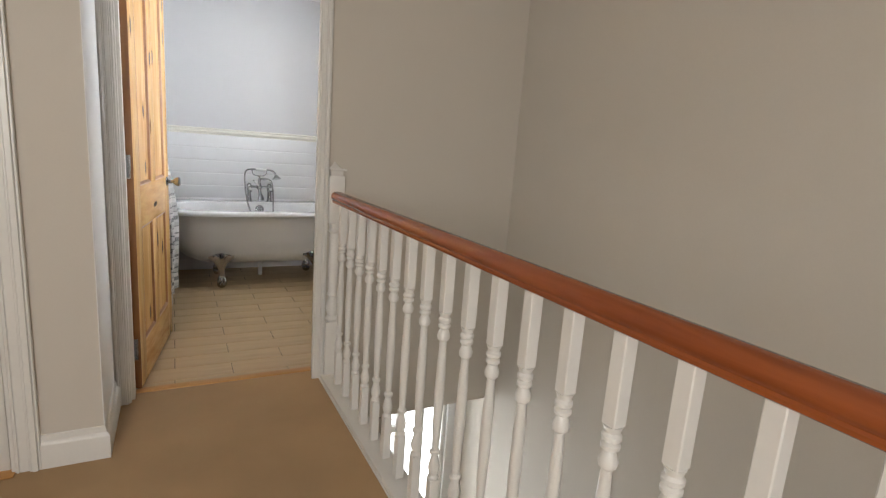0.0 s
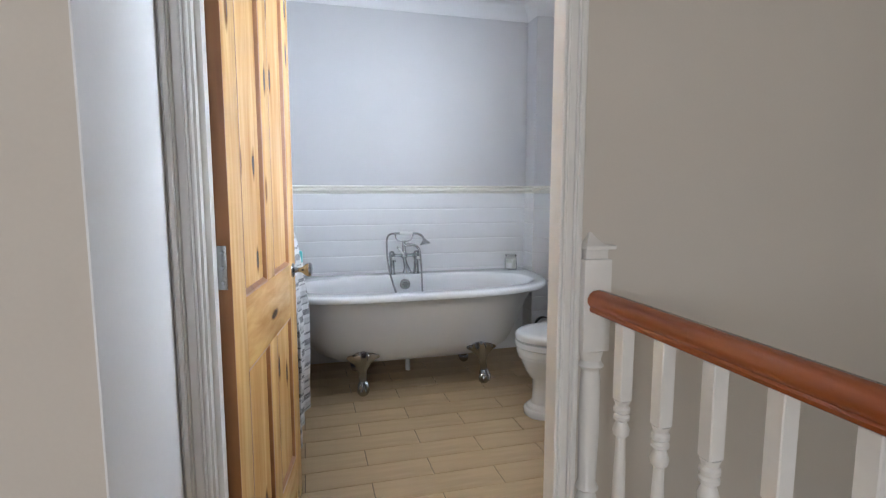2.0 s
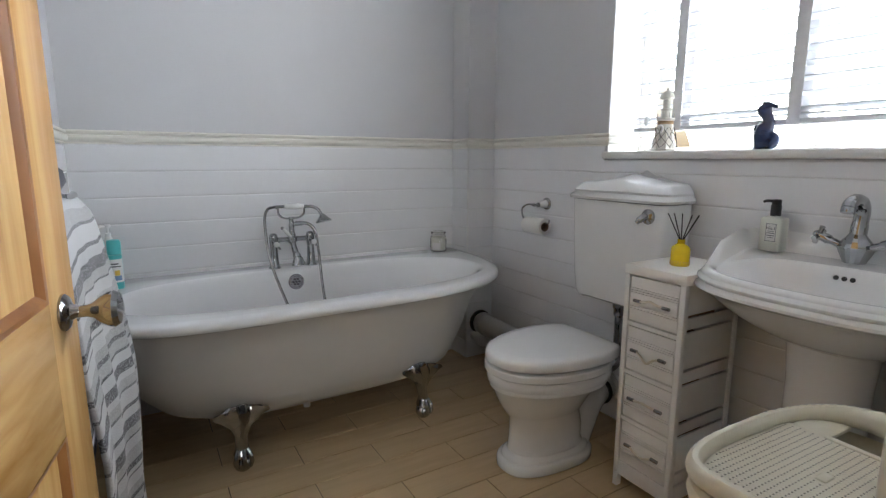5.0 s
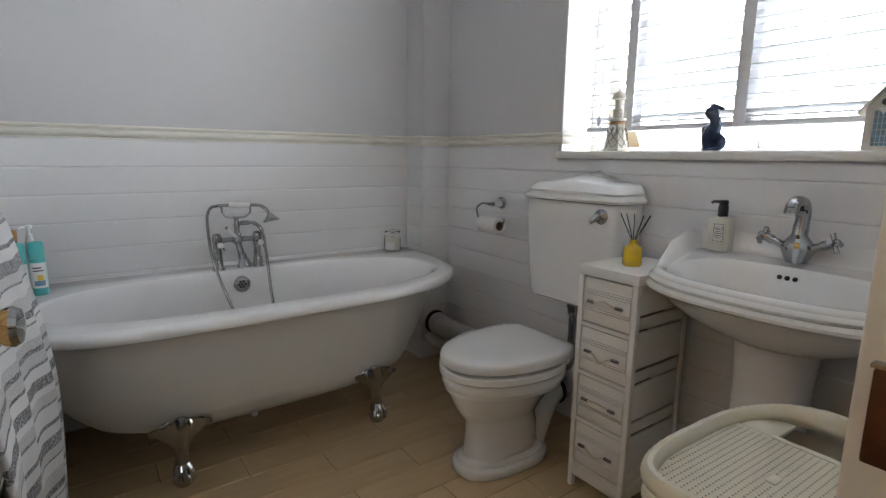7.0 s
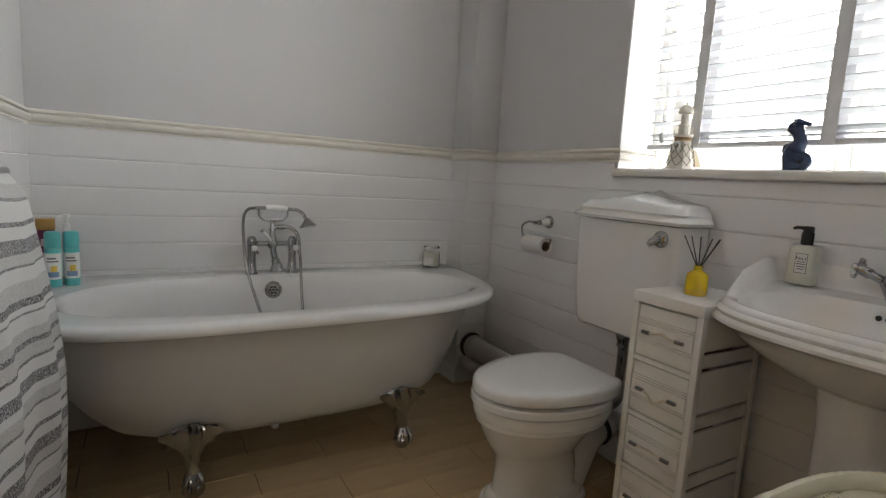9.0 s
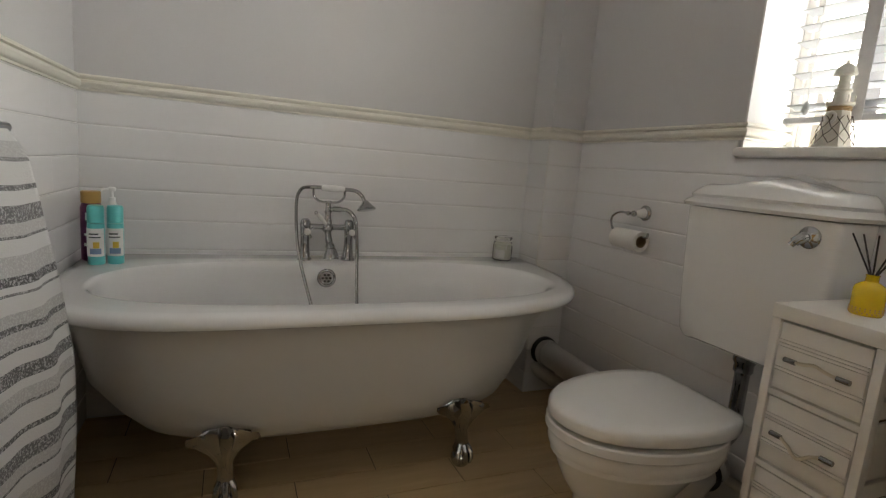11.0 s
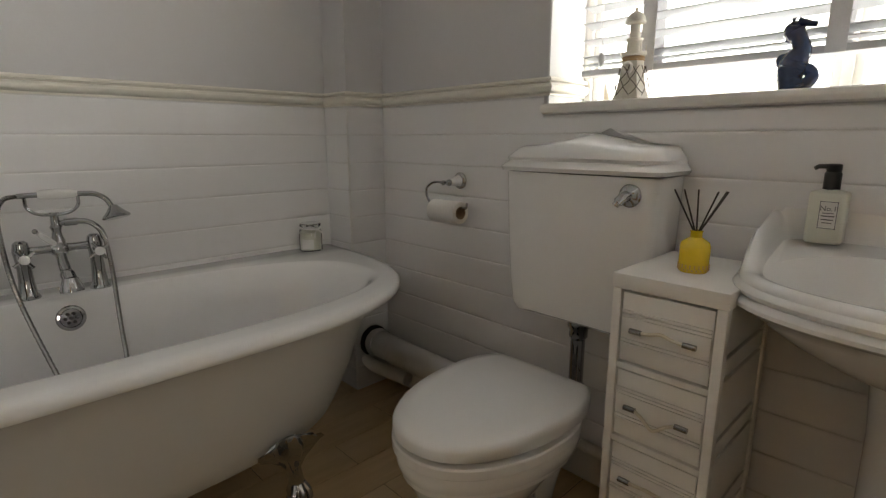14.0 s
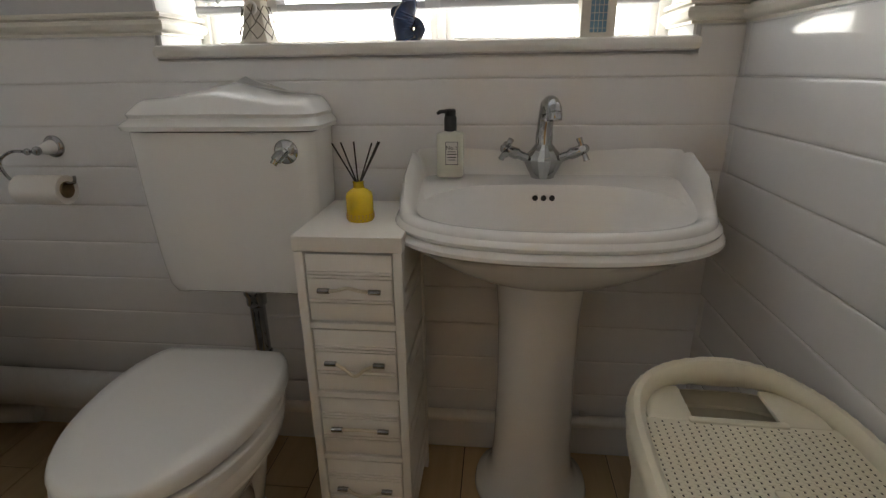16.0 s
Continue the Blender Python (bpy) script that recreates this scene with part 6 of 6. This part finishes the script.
def extractor_fan():
    t = thing("extractor_fan", (1.742, 4.315, 2.13), "small white extractor fan high on the wall", "extractor fan")
    part("housing", boxes((1.694, 4.232, 2.05, 1.745, 4.398, 2.215), bevel=0.014), BLIND_WHITE, t)
    cy, cz, r = 4.315, 2.130, 0.058
    # no recess is cut: a grey disc carries its shade
    bm = bmesh.new()
    lathe(bm, [(r, 0.0), (r, 0.001), (0.0, 0.0012)], (1.6935, cy, cz), axis=(-1, 0, 0), segs=32, caps=(True, False))
    part("grille_back", bm, FAN_SHADE, t, "dark disc painted as the shade behind the grille", smooth=0)
    bm = bmesh.new()
    lathe(bm, [(r + 0.011, 0.0), (r + 0.010, 0.006), (r + 0.004, 0.009), (r - 0.002, 0.006), (r - 0.003, 0.001)], (1.694, cy, cz), axis=(-1, 0, 0), segs=36, caps=(False, False))
    part("grille_ring", bm, BLIND_WHITE, t, "raised round ring", smooth=50)
    for k in range(7):
        dz = -0.048 + 0.016 * k
        half = math.sqrt(r * r - dz * dz)
        part("louvre", boxes((1.6885, cy - half, cz + dz - 0.003, 1.6915, cy + half, cz + dz + 0.003), bevel=0.001), CEILING_PAINT, t)


extractor_fan()

# ---- towel rail ----


def towel_rail():
    t = thing("towel_rail", (-0.14, 3.70, 0.4), "wall-mounted chrome towel rail", "towel rail")
    for y in (3.46, 4.03):
        bm = bmesh.new()
        tube(bm, [(-0.120, y, 0.42), (-0.120, y, 1.03)], 0.012, 12)
        part("upright", bm, CHROME, t)
        for z in (0.50, 0.98):
            bm = bmesh.new()
            tube(bm, [(-0.192, y, z), (-0.12, y, z)], 0.009, 10)
            part("bracket", bm, CHROME, t)
    for z in (0.46, 0.62, 0.78, 0.94, 1.025):
        bm = bmesh.new()
        tube(bm, [(-0.105, 3.445, z), (-0.105, 4.045, z)], 0.010, 12)
        part("bar", bm, CHROME, t)


towel_rail()


def hanging_towel():
    """Cloth over the top bar: a long fall in front, a shorter one behind, soft folds that grow downwards."""
    rows, cols = 64, 46
    y0, y1, rail_z = 3.47, 4.02, 1.038
    front, back = 0.90, 0.34
    total = front + back
    verts, faces, uvs = [], [], []
    for r in range(rows + 1):
        s = total * r / rows
        for c in range(cols + 1):
            u = c / cols
            fold = math.sin(u * 17.0 + 0.6) * 0.5 + math.sin(u * 31 + 2.0) * 0.25 + math.sin(u * 7 + 1) * 0.5
            if s < back:
                z, x = rail_z - (back - s), -0.135 - 0.006 * fold
            else:
                f = s - back
                z = rail_z - f
                x = -0.080 + min(1, f / 0.45) * (0.014 * fold + 0.022) + 0.030 * f + 0.022 * math.sin(min(1, f / 0.8) * math.pi) + (u - 0.85) * 0.050 * min(1, f / 0.3)
            bend = math.exp(-((s - back) / 0.03) ** 2)
            x = x * (1 - bend) + (-0.107) * bend
            z += 0.010 * bend + 0.01 * math.sin(u * 5)
            y = y0 + (y1 - y0) * u + 0.008 * math.sin(z * 9 + u * 4) + (0.02 * (1.04 - z) if u > 0.9 else 0)
            verts.append((x, y, z))
            uvs.append((u, s / total))
    for r in range(rows):
        for c in range(cols):
            a = r * (cols + 1) + c
            faces.append((a, a + 1, a + cols + 2, a + cols + 1))
    me = bpy.data.meshes.new("striped_towel")
    me.from_pydata(verts, [], faces)
    layer = me.uv_layers.new(name="UVMap")
    for lp in me.loops:
        layer.data[lp.index].uv = uvs[lp.vertex_index]
    me.materials.append(STRIPES)
    me.polygons.foreach_set("use_smooth", [True] * len(me.polygons))
    ob = tagged(new("striped_towel", me), "grey and white striped towel draped over the towel rail", "towel")
    mod = ob.modifiers.new("thickness", "SOLIDIFY")
    mod.thickness, mod.offset = 0.009, 0.0
    # charcoal towel folded over the same bar behind
    bm = bmesh.new()
    prof = [(-0.172, 0.70), (-0.150, 0.70), (-0.146, 1.00), (-0.135, 1.056), (-0.105, 1.072), (-0.088, 1.055), (-0.078, 1.066), (-0.082, 1.088), (-0.100, 1.104), (-0.135, 1.099), (-0.166, 1.08), (-0.172, 1.00)]
    loft(bm, [[Vector((x, y, z + 0.006 * math.sin(y * 21))) for x, z in prof] for y in (3.46, 3.50, 3.54, 3.58, 3.62, 3.66)])
    solid("charcoal_towel", bm, GREY_TOWEL, "charcoal grey towel folded over the towel rail", "towel", smooth=50)


hanging_towel()

# ---- wall tiles and floor tiles ----
TILE_W, TILE_H, JOINT, UPRIGHT = 0.2065, 0.107, 0.0024, 0.0002
MESHES = {}


def tile_mesh(name, w, h, depth, mat, edge):
    """One glazed piece, softened round its face; local x along the wall, -y out of it."""
    key = (name, round(w, 3), round(h, 3))
    if key not in MESHES:
        bm = bmesh.new()
        half = [(0.0, 0), (0.0, depth - edge), (0.0010, depth - edge * 0.5), (0.0034, depth - edge * 0.16), (0.0085, depth)]
        section = half + [(h - o, d) for o, d in half[::-1]]
        loft(bm, [[Vector((x, -d, o)) for o, d in section] for x in (0, w)], (False, False), closed=False)
        MESHES[key] = finish(name, bm, mat, 50)
    return MESHES[key]


def tiled(parent, origin, turn, length, hole=None, start=0.0):
    """Half-bond rows from the dado to the floor. hole: (from, to) along the wall, cut short under the sill."""
    grout = bmesh.new()
    base = pose(*origin, 0, 0, turn)
    box(grout, 0, -0.003, 0, length, 0.0, 1.116 if hole else 1.176)
    if hole:
        box(grout, 0, -0.003, 1.116, hole[0], 0.0, 1.176)
        if length - hole[1] > 0.01:
            box(grout, hole[1], -0.003, 1.116, length, 0.0, 1.176)
    bmesh.ops.transform(grout, matrix=base, verts=grout.verts)
    part("grout", grout, GROUT, parent, "pale grout bed", smooth=0)
    row = 0
    top = 1.173
    while top > 0.004:
        low = max(0.002, top - TILE_H)
        u = start - (TILE_W / 2 if row % 2 else 0)
        while u < length - 0.006:
            a, b = max(0.0, u), min(length, u + TILE_W)
            cuts = [(a, b, top)]
            if hole and top > 1.117:
                cuts = [(a, min(b, hole[0]), top), (max(a, hole[0]), min(b, hole[1]), 1.117), (max(a, hole[1]), b, top)]
            for c, d, hi in cuts:
                if d - c > 0.008 and hi - low > 0.01:
                    me = tile_mesh("tile", d - c - UPRIGHT, hi - low - JOINT, 0.0062, WHITE_TILE, 0.0019)
                    ob = new("tile", me)
                    ob.parent = parent
                    ob.matrix_basis = base @ pose(c + UPRIGHT / 2, 0, low, random.uniform(-0.10, 0.10), 0, random.uniform(-0.05, 0.05))
            u += TILE_W
        top -= TILE_H
        row += 1


tiled(wall_bath, (XL, YB, 0), 0, 1.772, start=-0.01)
tiled(wall_window, (XR, 4.78, 0), -90, 2.16, hole=(4.78 - WIN_Y1 - 0.012, 4.78 - WIN_Y0 + 0.012), start=-0.054)
tiled(wall_door, (XR, YD + 0.003, 0), 180, 1.081, start=0.041)
tiled(wall_west, (XL, 2.66, 0), 90, 2.275, start=-0.08)
tiled(pipe_boxing, (1.572, 4.78, 0), 0, 0.173, start=-0.06)
tiled(pipe_boxing, (1.572, YB, 0), -90, 0.155, start=-0.02)

floor = solid("floor", boxes((XL, YD + 0.012, -0.012, XR, YB, -0.003)), FLOOR_GROUT, "oak-look plank tiled bathroom floor", "floor", "structure")
PL, PW = 0.530, 0.1395
row, y = 0, 3.655 - 8 * PW
while y < YB:
    a, b = max(y, YD + 0.012), min(y + PW, YB)
    if b - a > 0.02:
        x = 0.217 - PL * 2 if row % 2 else 0.482 - PL * 2
        while x < XR:
            c, d = max(x, XL), min(x + PL, XR)
            if d - c > 0.02:
                key = ("plank", round(d - c, 3), round(b - a, 3))
                if key not in MESHES:
                    w, h = d - c - 0.003, b - a - 0.003
                    bm = bmesh.new()
                    loft(bm, [[Vector((p + o, q + o2, z)) for p, q, o, o2 in ((0, 0, e, e), (w, 0, -e, e), (w, h, -e, -e), (0, h, e, -e))] for e, z in ((0, -0.008), (0, -0.0012), (0.0012, 0.0))], (False, True))
                    MESHES[key] = finish("plank", bm, PLANK, 40)
                ob = new("plank", MESHES[key])
                ob.parent = floor
                ob.location = (c + 0.002, a + 0.002, 0)
            x += PL
    y += PW
    row += 1
